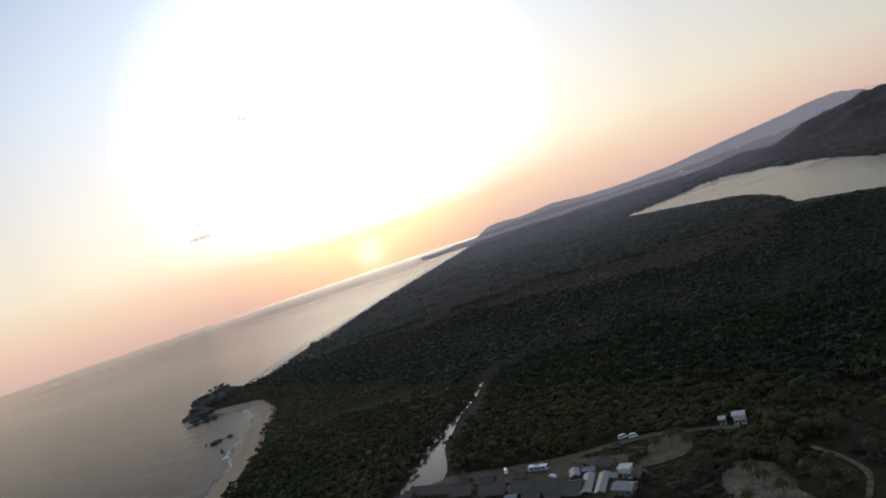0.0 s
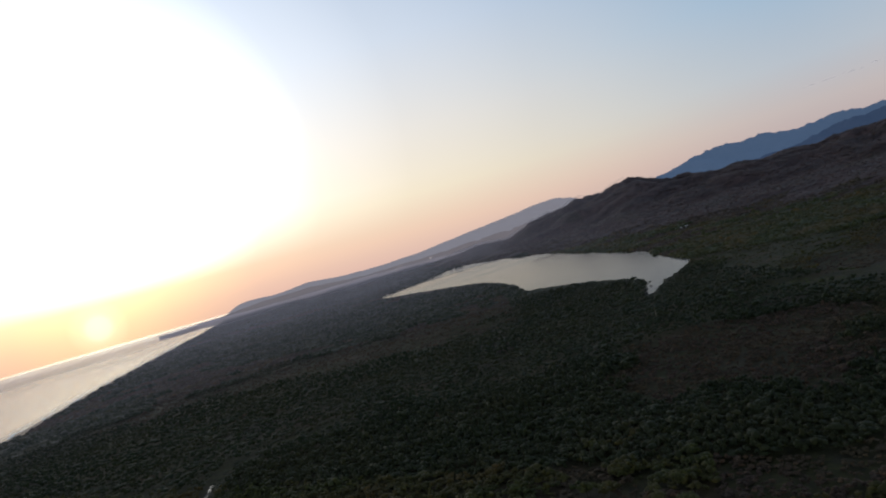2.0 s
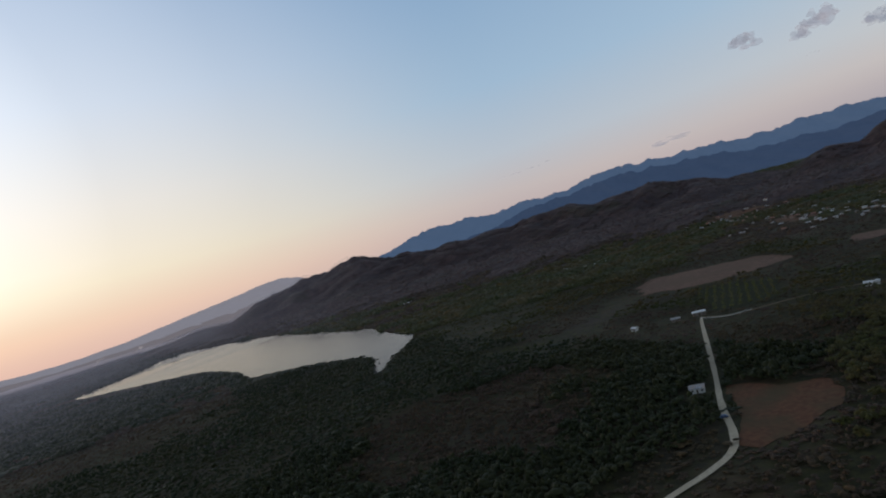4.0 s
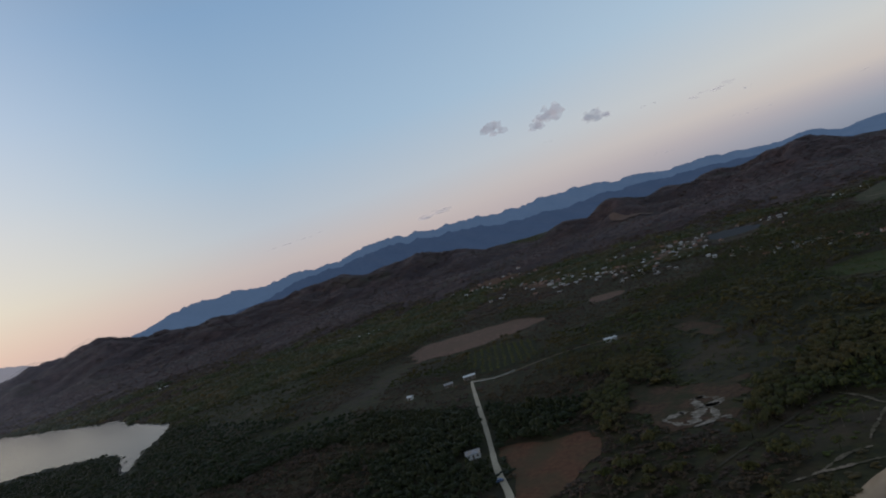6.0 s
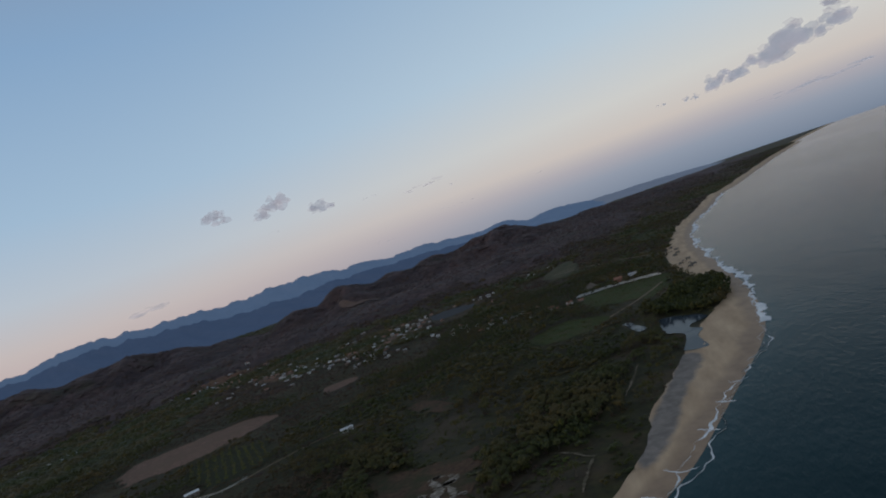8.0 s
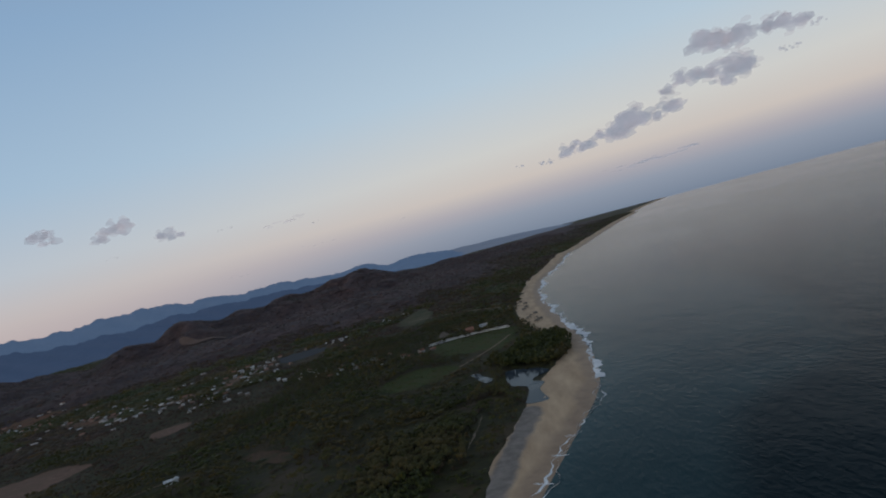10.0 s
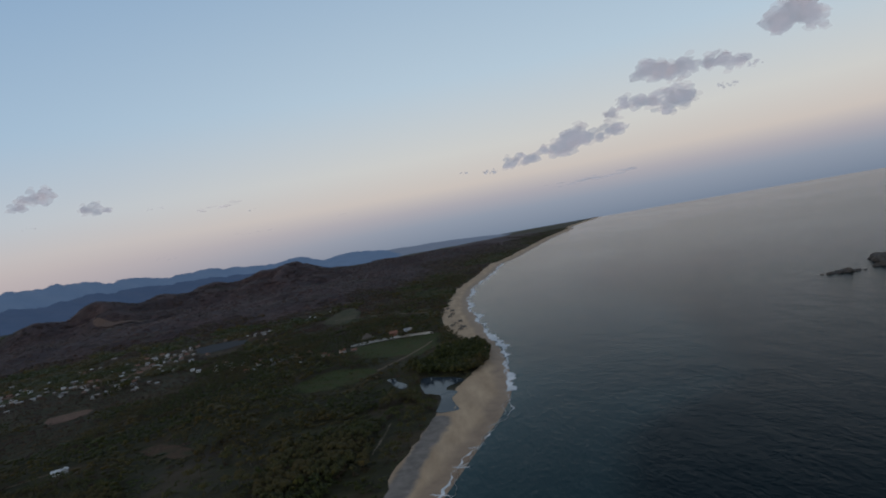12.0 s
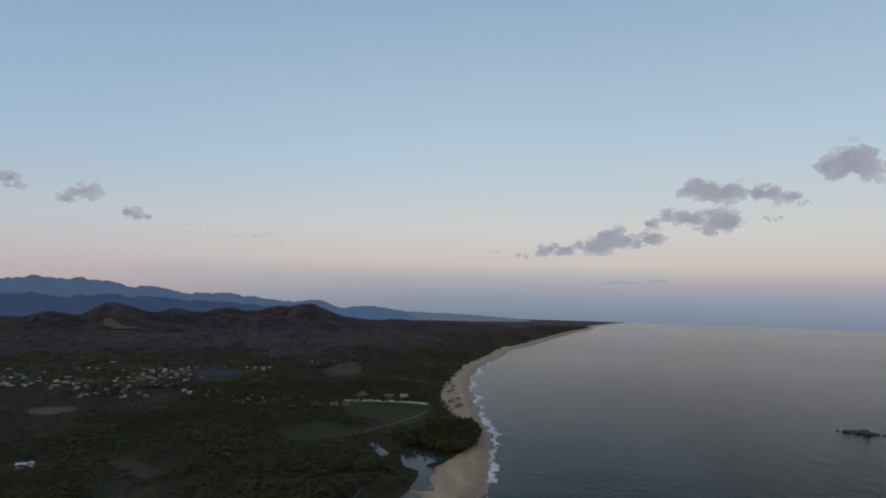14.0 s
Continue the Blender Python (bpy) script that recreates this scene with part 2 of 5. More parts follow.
def water_material(name, deep, rough, wave, size, slick=0.0, ior=1.33):
    m, t, b, pos = material(name, rough, spec=0.5)
    b.inputs["IOR"].default_value = ior
    c = mix(t, ramp(t, [(0.35, (0, 0, 0)), (0.7, (1, 1, 1))], noise_at(t, pos, 160, 4)), deep, tuple(v * 1.5 for v in deep))
    at = t.nodes.new("ShaderNodeAttribute")
    at.attribute_name = "shallow"
    c = mix(t, at.outputs["Fac"], c, (0.034, 0.072, 0.076))
    t.links.new(c, b.inputs["Base Color"])
    streak = noise_at(t, pos, 520, 6, 0.62, ((1.0, 0.42, 1.0), -28))
    calm = ramp(t, [(0.44, (0, 0, 0)), (0.58, (1, 1, 1))], streak)
    t.links.new(ramp(t, [(0.0, (rough,) * 3), (1.0, (max(rough - slick, 0.03),) * 3)], calm), b.inputs["Roughness"])
    h = math_node(t, "ADD", noise_at(t, pos, size, 5, 0.6, ((1.0, 0.45, 1.0), -25)), math_node(t, "MULTIPLY", noise_at(t, pos, size * 6, 3, 0.5, ((1.0, 0.4, 1.0), -15)), 1.6))
    u = node(t, "ShaderNodeBump", Strength=0.8, Distance=wave)
    t.links.new(h, u.inputs["Height"])
    t.links.new(u.outputs[0], b.inputs["Normal"])
    return m


M["sand"] = sand_material()
M["sea"] = water_material("sea_water", (0.0004, 0.0052, 0.0070), 0.13, 0.6, 3.0, 0.03, 1.079)
M["sea"].node_tree.nodes["Principled BSDF"].inputs["Specular Tint"].default_value = (0.80, 0.94, 0.99, 1)
M["pond"] = water_material("dark_pond_water", (0.008, 0.012, 0.018), 0.35, 0.05, 4.0, 0.0, 1.03)
M["lagoon"] = water_material("lagoon_water", (0.05, 0.044, 0.040), 0.14, 0.05, 4.0, 0.0, 1.11)
M["pool"] = water_material("pool_water", (0.03, 0.038, 0.044), 0.12, 0.04, 3.0, 0.0, 1.12)


def land_material():
    """Ground cover: soil on the plain, dry scrub on the slopes."""
    m, t, b, pos = material("land_cover", 0.95, bump=1.0, bump_scale=16)
    plain = ramp(t, [(0.35, (0.0145, 0.0132, 0.0038)), (0.66, (0.042, 0.0375, 0.0078))], noise_at(t, pos, 5, 8, 0.72))
    plain = mix(t, ramp(t, [(0.5, (0, 0, 0)), (0.62, (0.8, 0.8, 0.8))], noise_at(t, pos, 48, 7, 0.66)), plain, mix(t, noise_at(t, pos, 5, 5), (0.036, 0.023, 0.010), (0.074, 0.046, 0.019)))
    scrub = ramp(t, [(0.34, (0.035, 0.0205, 0.0190)), (0.66, (0.082, 0.048, 0.0430))], noise_at(t, pos, 22, 8, 0.7))
    gully = ramp(t, [(0.44, (0, 0, 0)), (0.58, (1, 1, 1))], noise_at(t, pos, 75, 7, 0.66, ((1.0, 0.5, 0.6), 30)))
    scrub = mix(t, gully, scrub, mix(t, 1.0, scrub, (0.66, 0.72, 0.78), "MULTIPLY"))
    scrub = mix(t, ramp(t, [(0.60, (0, 0, 0)), (0.70, (0.75, 0.75, 0.75))], noise_at(t, pos, 95, 7, 0.7)), scrub, mix(t, noise_at(t, pos, 15, 5), (0.06, 0.035, 0.028), (0.125, 0.074, 0.056)))
    scrub = mix(t, ramp(t, [(0.56, (0, 0, 0)), (0.70, (0.8, 0.8, 0.8))], noise_at(t, pos, 170, 6, 0.65)), scrub, mix(t, noise_at(t, pos, 11, 5), (0.018, 0.018, 0.008), (0.05, 0.044, 0.022)))
    z = t.nodes.new("ShaderNodeSeparateXYZ")
    t.links.new(pos, z.inputs[0])
    level = math_node(t, "ADD", z.outputs[2], math_node(t, "MULTIPLY", noise_at(t, pos, 120, 4), 22))
    up = ramp(t, [(0.0, (0, 0, 0)), (1.0, (1, 1, 1))], math_node(t, "MULTIPLY", math_node(t, "SUBTRACT", level, 14.0), 0.12, True))
    t.links.new(mix(t, up, plain, scrub), b.inputs["Base Color"])
    return m


M["land"] = land_material()


def far_ridge_material(name, near_colour, haze_glow, strength):
    """Far wooded ridge seen through kilometres of air: a plain backdrop, haze painted as emission."""
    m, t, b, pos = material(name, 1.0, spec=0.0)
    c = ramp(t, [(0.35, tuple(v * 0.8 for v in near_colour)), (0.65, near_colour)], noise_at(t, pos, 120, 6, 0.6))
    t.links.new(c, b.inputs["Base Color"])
    b.inputs["Emission Color"].default_value = (*haze_glow, 1)
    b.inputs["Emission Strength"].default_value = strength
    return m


# Second colour of each is the haze glow painted over the ridge.
M["blue_haze_ridge"] = far_ridge_material("blue_haze_ridge", (0.05, 0.06, 0.08), (0.048, 0.080, 0.140), 1.0)
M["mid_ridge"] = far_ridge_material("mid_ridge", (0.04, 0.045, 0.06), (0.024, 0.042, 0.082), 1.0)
M["dim_haze_ridge"] = far_ridge_material("dim_haze_ridge", (0.06, 0.06, 0.07), (0.145, 0.130, 0.140), 1.0)
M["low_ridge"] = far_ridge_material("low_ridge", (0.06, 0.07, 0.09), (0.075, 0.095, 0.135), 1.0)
M["pale_haze_ridge"] = far_ridge_material("pale_haze_ridge", (0.10, 0.11, 0.13), (0.185, 0.175, 0.195), 1.0)


def cloud_material(name, body, cover):
    """Far evening cloud, a soft backdrop: its light is painted as fixed emission, and it lets part of the sky through.
    """
    m = bpy.data.materials.new(name)
    m.use_nodes = True
    t = m.node_tree
    t.nodes.clear()
    pos = t.nodes.new("ShaderNodeNewGeometry").outputs["Position"]
    c = ramp(t, [(0.38, tuple(v * 0.9 for v in body)), (0.62, tuple(v * w for v, w in zip(body, (1.12, 1.04, 1.02))))], noise_at(t, pos, 130, 3))
    e = node(t, "ShaderNodeEmission", Strength=1.0)
    t.links.new(c, e.inputs[0])
    clear = node(t, "ShaderNodeBsdfTransparent")
    both = node(t, "ShaderNodeMixShader", Fac=cover)
    t.links.new(clear.outputs[0], both.inputs[1])
    t.links.new(e.outputs[0], both.inputs[2])
    o = t.nodes.new("ShaderNodeOutputMaterial")
    t.links.new(both.outputs[0], o.inputs[0])
    return m


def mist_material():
    """Painted distance haze: pale rose diffuse under sky light, opacity from the sheet."""
    m = bpy.data.materials.new("haze_sheet")
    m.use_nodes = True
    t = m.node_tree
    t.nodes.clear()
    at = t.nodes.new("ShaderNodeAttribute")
    at.attribute_name = "haze_opacity"
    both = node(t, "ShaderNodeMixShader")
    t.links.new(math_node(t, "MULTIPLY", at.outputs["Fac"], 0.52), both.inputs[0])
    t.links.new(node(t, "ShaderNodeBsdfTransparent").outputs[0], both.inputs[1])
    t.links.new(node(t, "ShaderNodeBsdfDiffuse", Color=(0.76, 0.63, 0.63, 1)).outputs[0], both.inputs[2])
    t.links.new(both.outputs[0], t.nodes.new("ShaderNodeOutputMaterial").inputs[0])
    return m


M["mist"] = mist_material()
# Evening light on clouds and smoke is painted in as these emission colours.
M["cloud"] = cloud_material("mauve_glow_cloud", (0.325, 0.36, 0.435), 0.30)
M["cloud_thin"] = cloud_material("thin_cloud", (0.38, 0.385, 0.445), 0.15)
M["cloud_warm"] = cloud_material("warm_glow_cloud", (0.86, 0.70, 0.60), 0.30)
M["smoke"] = cloud_material("pale_glow_smoke", (0.36, 0.34, 0.36), 0.13)

# ---------------------------------------------------------------- mesh helpers


def mesh_of(name, verts, faces, mat, smooth=False):
    """A mesh from arrays: verts (n, 3), faces (m, k) of one k."""
    verts, faces = np.asarray(verts, np.float32), np.asarray(faces, np.int32)
    me = bpy.data.meshes.new(name)
    me.vertices.add(len(verts))
    me.vertices.foreach_set("co", verts.ravel())
    n, k = faces.shape
    me.loops.add(n * k)
    me.loops.foreach_set("vertex_index", faces.ravel())
    me.polygons.add(n)
    me.polygons.foreach_set("loop_start", np.arange(0, n * k, k, dtype=np.int32))
    if smooth:
        me.polygons.foreach_set("use_smooth", np.ones(n, bool))
    me.update(calc_edges=True)
    me.validate()
    me.materials.append(mat)
    return me


def part(name, bm, mat, parent=None, label=""):
    """Links a bmesh as one mesh object, under a thing or a part."""
    me = bpy.data.meshes.new(name)
    bm.to_mesh(me)
    bm.free()
    me.materials.append(mat)
    ob = new(name, me)
    if parent:
        ob.parent = parent
    return tagged(ob, label)


def box(bm, x0, x1, y0, y1, z0, z1, bevel=0.0):
    v = [bm.verts.new((x, y, z)) for z in (z0, z1) for x, y in ((x0, y0), (x1, y0), (x1, y1), (x0, y1))]
    fs = [bm.faces.new([v[i] for i in q]) for q in ((3, 2, 1, 0), (4, 5, 6, 7), (0, 1, 5, 4), (1, 2, 6, 5), (2, 3, 7, 6), (3, 0, 4, 7))]
    if bevel:
        bmesh.ops.bevel(bm, geom=list({e for f in fs for e in f.edges}), offset=bevel, segments=1, affect="EDGES")
    return bm


def boxed(*args, **kw):
    return box(bmesh.new(), *args, **kw)


def curve_through(points, step, closed=False):
    """Points about step apart on a smooth curve through the given plan points."""
    p = np.array(points, float)
    n = len(p)
    out_points = []
    for i in range(n if closed else n - 1):
        a, b, c, d = (p[(i + k) % n] if closed else p[min(max(i + k, 0), n - 1)] for k in (-1, 0, 1, 2))
        m = max(int(np.linalg.norm(c - b) / step), 1)
        u = np.arange(m)[:, None] / m
        out_points.append(0.5 * (2 * b + (c - a) * u + (2 * a - 5 * b + 4 * c - d) * u ** 2 + (3 * b - a - 3 * c + d) * u ** 3))
    if not closed:
        out_points.append(p[-1:])
    return np.concatenate(out_points)


def inside(poly, x, y):
    """Whether plan points lie in a polygon."""
    hit = np.zeros(np.shape(x), bool)
    px, py = poly[:, 0], poly[:, 1]
    for i in range(len(poly)):
        j = i - 1
        cross = (py[i] > y) != (py[j] > y)
        if cross.any():
            with np.errstate(divide="ignore", invalid="ignore"):
                hit ^= cross & (x < (px[j] - px[i]) * (y - py[i]) / (py[j] - py[i]) + px[i])
    return hit


def distance_to(line, x, y):
    """Distance of plan points from an open line of points."""
    best = np.full(np.shape(x), 1e9)
    for a, b in zip(line[:-1], line[1:]):
        d = b - a
        u = np.clip(((x - a[0]) * d[0] + (y - a[1]) * d[1]) / max(d @ d, 1e-9), 0, 1)
        best = np.minimum(best, np.hypot(x - a[0] - u * d[0], y - a[1] - u * d[1]))
    return best


RNG = np.random.default_rng(7)
WAVES = [(RNG.uniform(0, 6.28, 3), RNG.uniform(0, 6.28)) for _ in range(18)]


def rough(x, y, size):
    """Cheap smooth noise in -1..1, blobs of about size metres."""
    s = 0.0
    for k in range(6):
        a, ph = WAVES[k + (int(size) % 3) * 6]
        f = 1.0 / size * (1.0 + 0.9 * k)
        s = s + np.sin((x * np.cos(a[0]) + y * np.sin(a[0])) * f + a[1] + 1.7 * np.sin((x * np.sin(a[2]) - y * np.cos(a[2])) * f * 0.6 + ph)) / (1 + 0.7 * k)
    return s / 2.2


# ---------------------------------------------------------------- plan
CENTRE = (-40.0, 20.0)
REACH = 4850.0
COAST = curve_through([
    (-4700, -1330), (-3072, -1005), (-2052, -838), (-1538, -758), (-1103, -676), (-865, -628), (-716, -590),
    (-722, -626), (-680, -634), (-620, -602), (-585, -575), (-578, -516), (-566, -485), (-510, -434), (-455, -406), (-385, -364), (-328, -336), (-264, -318),
    (-215, -255), (-196, -180), (-188, -110), (-168, -30), (-138, 60), (-118, 150), (-98, 215), (-87, 250), (-67, 285), (-50, 325),
    (-33, 366), (-13, 415), (0, 460), (8, 515), (12.5, 570), (15, 630), (15.5, 720), (17, 820), (24, 1000), (58, 1215), (112, 1400),
    (188, 1700), (245, 1820), (405, 2260), (600, 2780), (830, 3330), (850, 3500), (1150, 4150), (1400, 4640)], 8.0)
LAND = np.concatenate([COAST, [(1000, 6000), (-6000, 6000), (-6000, -1500)]])
LAGOON = curve_through([
    (-1770, -122), (-1950, 0), (-2040, 116), (-1860, 237), (-1640, 330), (-1335, 362), (-1085, 385), (-1017, 367), (-900, 360),
    (-850, 352), (-784, 308), (-734, 268), (-690, 240), (-672, 220), (-722, 240), (-787, 264), (-853, 252), (-930, 214),
    (-975, 184), (-1016, 152), (-1118, 156), (-1250, 145), (-1377, 116), (-1500, 45)], 12.0, True)
RIVER = curve_through([(-441, -168), (-401, -164), (-371, -165.5), (-357, -166), (-345, -167), (-325, -168), (-302, -165), (-284, -164), (-262, -165),
                       (-240, -160), (-240, -140), (-272, -138), (-288, -142), (-304, -149), (-322, -157), (-332, -159), (-350, -160), (-368, -162.5), (-392, -161), (-437, -165.5)], 5.0, True)
CREEK = curve_through([(-440, -167), (-477, -165), (-497, -150), (-507, -121), (-516, -78)], 10.0)
POOL = curve_through([(-57, 534), (-40, 527), (-26, 511), (-29, 501), (-38, 495), (-40, 485), (-33, 477), (-38, 462), (-37, 446), (-36, 433), (-50, 433), (-47, 452), (-46, 474), (-57, 490)], 3.0, True)

# hills: azimuth from the centre, distance, height, half width across, half depth
HILLS = [
    (-84, 2700, 38, 95, 500), (-78, 2500, 92, 90, 420), (-74.5, 2450, 116, 100, 430), (-70.4, 2350, 134, 110, 450), (-66.5, 2300, 108, 100, 400),
    (-62, 2250, 92, 100, 380), (-57.5, 2200, 90, 100, 360), (-53.5, 2150, 98, 90, 340), (-50.6, 2100, 107, 70, 330), (-46.8, 2100, 95, 80, 320),
    (-43.8, 2100, 97, 70, 320), (-40.5, 2100, 78, 70, 320), (-36.5, 2150, 42, 80, 300), (-29.6, 1950, 62, 60, 260), (-25.3, 1950, 86, 55, 280), (-21.5, 2000, 70, 70, 280),
    (-17.5, 2050, 76, 70, 300), (-14, 2050, 88, 60, 320), (-10.9, 2050, 92, 72, 330), (-7, 2150, 50, 80, 330), (-2.4, 2350, 44, 110, 380), (2.5, 2600, 34, 110, 420), (6, 2900, 26, 110, 450), (9.5, 3300, 18, 110, 500),
    (-78, 2000, 22, 160, 200), (-67, 1800, 24, 150, 220), (-57, 1640, 28, 140, 220), (-47, 1500, 30, 130, 210), (-38, 1420, 27, 120, 180), (-29, 1480, 27, 110, 190), (-20, 1540, 30, 110, 210), (-11, 1560, 32, 110, 220), (-3, 1800, 24, 120, 260),
]


COAST_COARSE = np.concatenate([COAST[::12], COAST[-1:]])
LAND_COARSE = np.concatenate([COAST_COARSE, LAND[-3:]])


def shore_side(x, y):
    """Distance inland from the waterline, negative out at sea: exact near the coast, coarse far from it."""
    x, y = np.asarray(x, float), np.asarray(y, float)
    d = distance_to(COAST_COARSE, x, y)
    land = inside(LAND_COARSE, x, y)
    near = d < 420
    d[near] = distance_to(COAST[::2], x[near], y[near])
    land[near] = inside(LAND, x[near], y[near])
    return d * np.where(land, 1, -1)


def land_height(x, y, s):
    dx, dy = x - CENTRE[0], y - CENTRE[1]
    r, az = np.hypot(dx, dy), np.degrees(np.arctan2(dx, dy))
    base = np.clip(s * 0.06, -6, 2.4)
    spur = 1 - np.abs(rough(x, y, 110)) * 1.2
    wob = spur * 0.26 + (1 - np.abs(rough(y, x, 46)) * 1.2) * 0.08 - 0.21
    top = np.zeros_like(r)
    sway, shift = 22 * rough(x, y, 260), 90 * rough(y, x, 300)
    for a, d, h, w, deep in HILLS:
        across = np.radians((az - a + 180) % 360 - 180) * d + sway
        along = (r - d) + shift
        hill = h * np.exp(-(across / (w * 2.0)) ** 2 - (along / deep) ** 2)
        top = np.log(np.exp(top / 9.0) + np.exp(hill / 9.0) - 1.0 + 1e-9) * 9.0
    top = top * (1 + wob)
    return base + top * np.clip((s - 60) / 250, 0, 1)


def ground_at(x, y):
    x, y = np.atleast_1d(np.float64(x)), np.atleast_1d(np.float64(y))
    return land_height(x, y, shore_side(x, y))


# ---------------------------------------------------------------- ground and sea
N_AZ = 900
radii = np.concatenate([np.linspace(30, 1200, 118), np.geomspace(1212, REACH, 150)])
az = np.radians(np.arange(N_AZ) * 360 / N_AZ)
gx = CENTRE[0] + radii[:, None] * np.sin(az)[None]
gy = CENTRE[1] + radii[:, None] * np.cos(az)[None]
gs = shore_side(gx, gy)
gz = land_height(gx, gy, gs)
index = np.arange(gx.size).reshape(gx.shape)
nxt = np.roll(index, -1, axis=1)
quads = np.stack([index[:-1], index[1:], nxt[1:], nxt[:-1]], -1).reshape(-1, 4)
wet = gs.ravel()[quads].max(axis=1) < -25
ground = new("ground", mesh_of("ground", np.stack([gx, gy, gz], -1).reshape(-1, 3), quads[~wet][:, ::-1], M["land"], True))
tagged(ground, "flat coastal plain of dark soil rising to dry brown hills", "ground", kind="structure")

sea_r = np.concatenate([[0.02], np.geomspace(40, REACH, 110)])
sa = np.radians(np.arange(360) * 1.0)
sx, sy = CENTRE[0] + sea_r[:, None] * np.sin(sa), CENTRE[1] + sea_r[:, None] * np.cos(sa)
si = np.arange(sx.size).reshape(sx.shape)
sn = np.roll(si, -1, axis=1)
sea_q = np.stack([si[:-1], si[1:], sn[1:], sn[:-1]], -1).reshape(-1, 4)
sea = new("water", mesh_of("water", np.stack([sx, sy, np.zeros_like(sx)], -1).reshape(-1, 3), sea_q[:, ::-1], M["sea"], True))
off = np.clip(-shore_side(sx.ravel(), sy.ravel()), 0, None)
bank = 70 + 0.16 * np.clip(sy.ravel(), 0, 2600) + 34 * rough(sx.ravel(), sy.ravel(), 130)
shallow = np.exp(-off / 26) * 0.45 + np.clip((bank - off) / 26, 0, 1) * np.where(sy.ravel() > 120, 0.42, 0.1) * (0.85 + 0.25 * rough(sx.ravel(), sy.ravel(), 60))
sea.data.attributes.new("shallow", "FLOAT", "POINT").data.foreach_set("value", np.clip(shallow, 0, 1).astype(np.float32))
tagged(sea, "calm dark teal sea with small ripples at dusk", "sea", kind="structure")


def patch(name, outline, mat, lift, label, category):
    """A flat sheet on the plain within a plan outline."""
    bm = bmesh.new()
    z = ground_at(outline[:, 0], outline[:, 1])
    vs = [bm.verts.new((x, y, max(h, 1.6) + lift)) for (x, y), h in zip(outline, z)]
    f = bm.faces.new(vs)
    bmesh.ops.triangulate(bm, faces=[f])
    bmesh.ops.recalc_face_normals(bm, faces=bm.faces)
    for q in bm.faces:
        if q.normal.z < 0:
            q.normal_flip()
    return tagged(part(name, bm, mat), label, category, kind="structure")


def strip(name, line, widths, mat, lift, label, category):
    """A ribbon along a plan line."""
    t = np.gradient(line, axis=0)
    n = np.stack([-t[:, 1], t[:, 0]], -1) / np.linalg.norm(t, axis=1)[:, None]
    w = np.interp(np.linspace(0, 1, len(line)), np.linspace(0, 1, len(widths)), widths)[:, None] / 2
    w = w * (1 + 0.18 * rough(line[:, :1], line[:, 1:], 9))
    a, b = line - n * w, line + n * w
    pts = np.stack([a, b], 1).reshape(-1, 2)
    z = ground_at(pts[:, 0], pts[:, 1]) + lift
    k = np.arange(len(line) - 1) * 2
    q = np.stack([k, k + 2, k + 3, k + 1], -1)
    return tagged(new(name, mesh_of(name, np.column_stack([pts, z]), q, mat)), label, category, kind="structure")


patch("lagoon", LAGOON, M["lagoon"], 0.4, "still pale lagoon ringed by dark mangroves", "lagoon")
STREAM = curve_through([(-441, -166.7), (-401, -163), (-371, -164), (-350, -163), (-325, -162.5), (-302, -157), (-285, -153), (-262, -151), (-243, -150)], 4.0)
strip("river", STREAM, (2.5, 2.8, 3.0, 3.5, 8, 13, 20, 26, 22), M["lagoon"], 0.35, "narrow calm river mouth reflecting the sky", "river")
patch("pool", POOL, M["pool"], 0.5, "small still pool behind the beach", "pool")

# ---------------------------------------------------------------- beach and surf
tang = np.gradient(COAST, axis=0)
INLAND = np.stack([-tang[:, 1], tang[:, 0]], -1) / np.linalg.norm(tang, axis=1)[:, None]
BEACH_AT = [(-4700, 40), (-1000, 26), (-720, 14), (-640, 8), (-575, 16), (-480, 22), (-350, 23), (-240, 30), (-100, 26)]


def beach_width(p):
    x, y = p
    if y < 0:
        for (x0, w0), (x1, w1) in zip(BEACH_AT[:-1], BEACH_AT[1:]):
            if x0 <= x <= x1:
                return w0 + (w1 - w0) * (x - x0) / (x1 - x0)
        return 30
    knots = [(0, 30), (250, 16), (290, 22), (330, 31), (400, 39), (430, 43), (465, 38), (500, 33), (520, 28), (545, 19), (575, 10), (600, 9), (650, 22), (706, 32), (790, 44), (864, 42), (979, 30), (1100, 28), (1700, 34), (5000, 40)]
    ys, ws = zip(*knots)
    return float(np.interp(y, ys, ws))


steps = np.linspace(-0.5, 1.0, 19)
bw = np.array([beach_width(p) for p in COAST]) * (1 + 0.05 * rough(COAST[:, 0], COAST[:, 1], 13) + 0.05 * rough(COAST[:, 1], COAST[:, 0], 5))
bp = COAST[:, None] + INLAND[:, None] * (np.where(steps < 0, steps * 24, 0)[None] + np.clip(steps, 0, 1)[None] * bw[:, None])[..., None]
bs = np.where(steps < 0, steps * 24, 0)[None] + np.clip(steps, 0, 1)[None] * bw[:, None]
bz = np.clip(bs * 0.07, -2, 2.2) + 0.18
bi = np.arange(bp.shape[0] * len(steps)).reshape(-1, len(steps))
bq = np.stack([bi[:-1, :-1], bi[1:, :-1], bi[1:, 1:], bi[:-1, 1:]], -1).reshape(-1, 4)
beach = new("beach", mesh_of("beach", np.dstack([bp, bz]).reshape(-1, 3), bq, M["sand"], True))
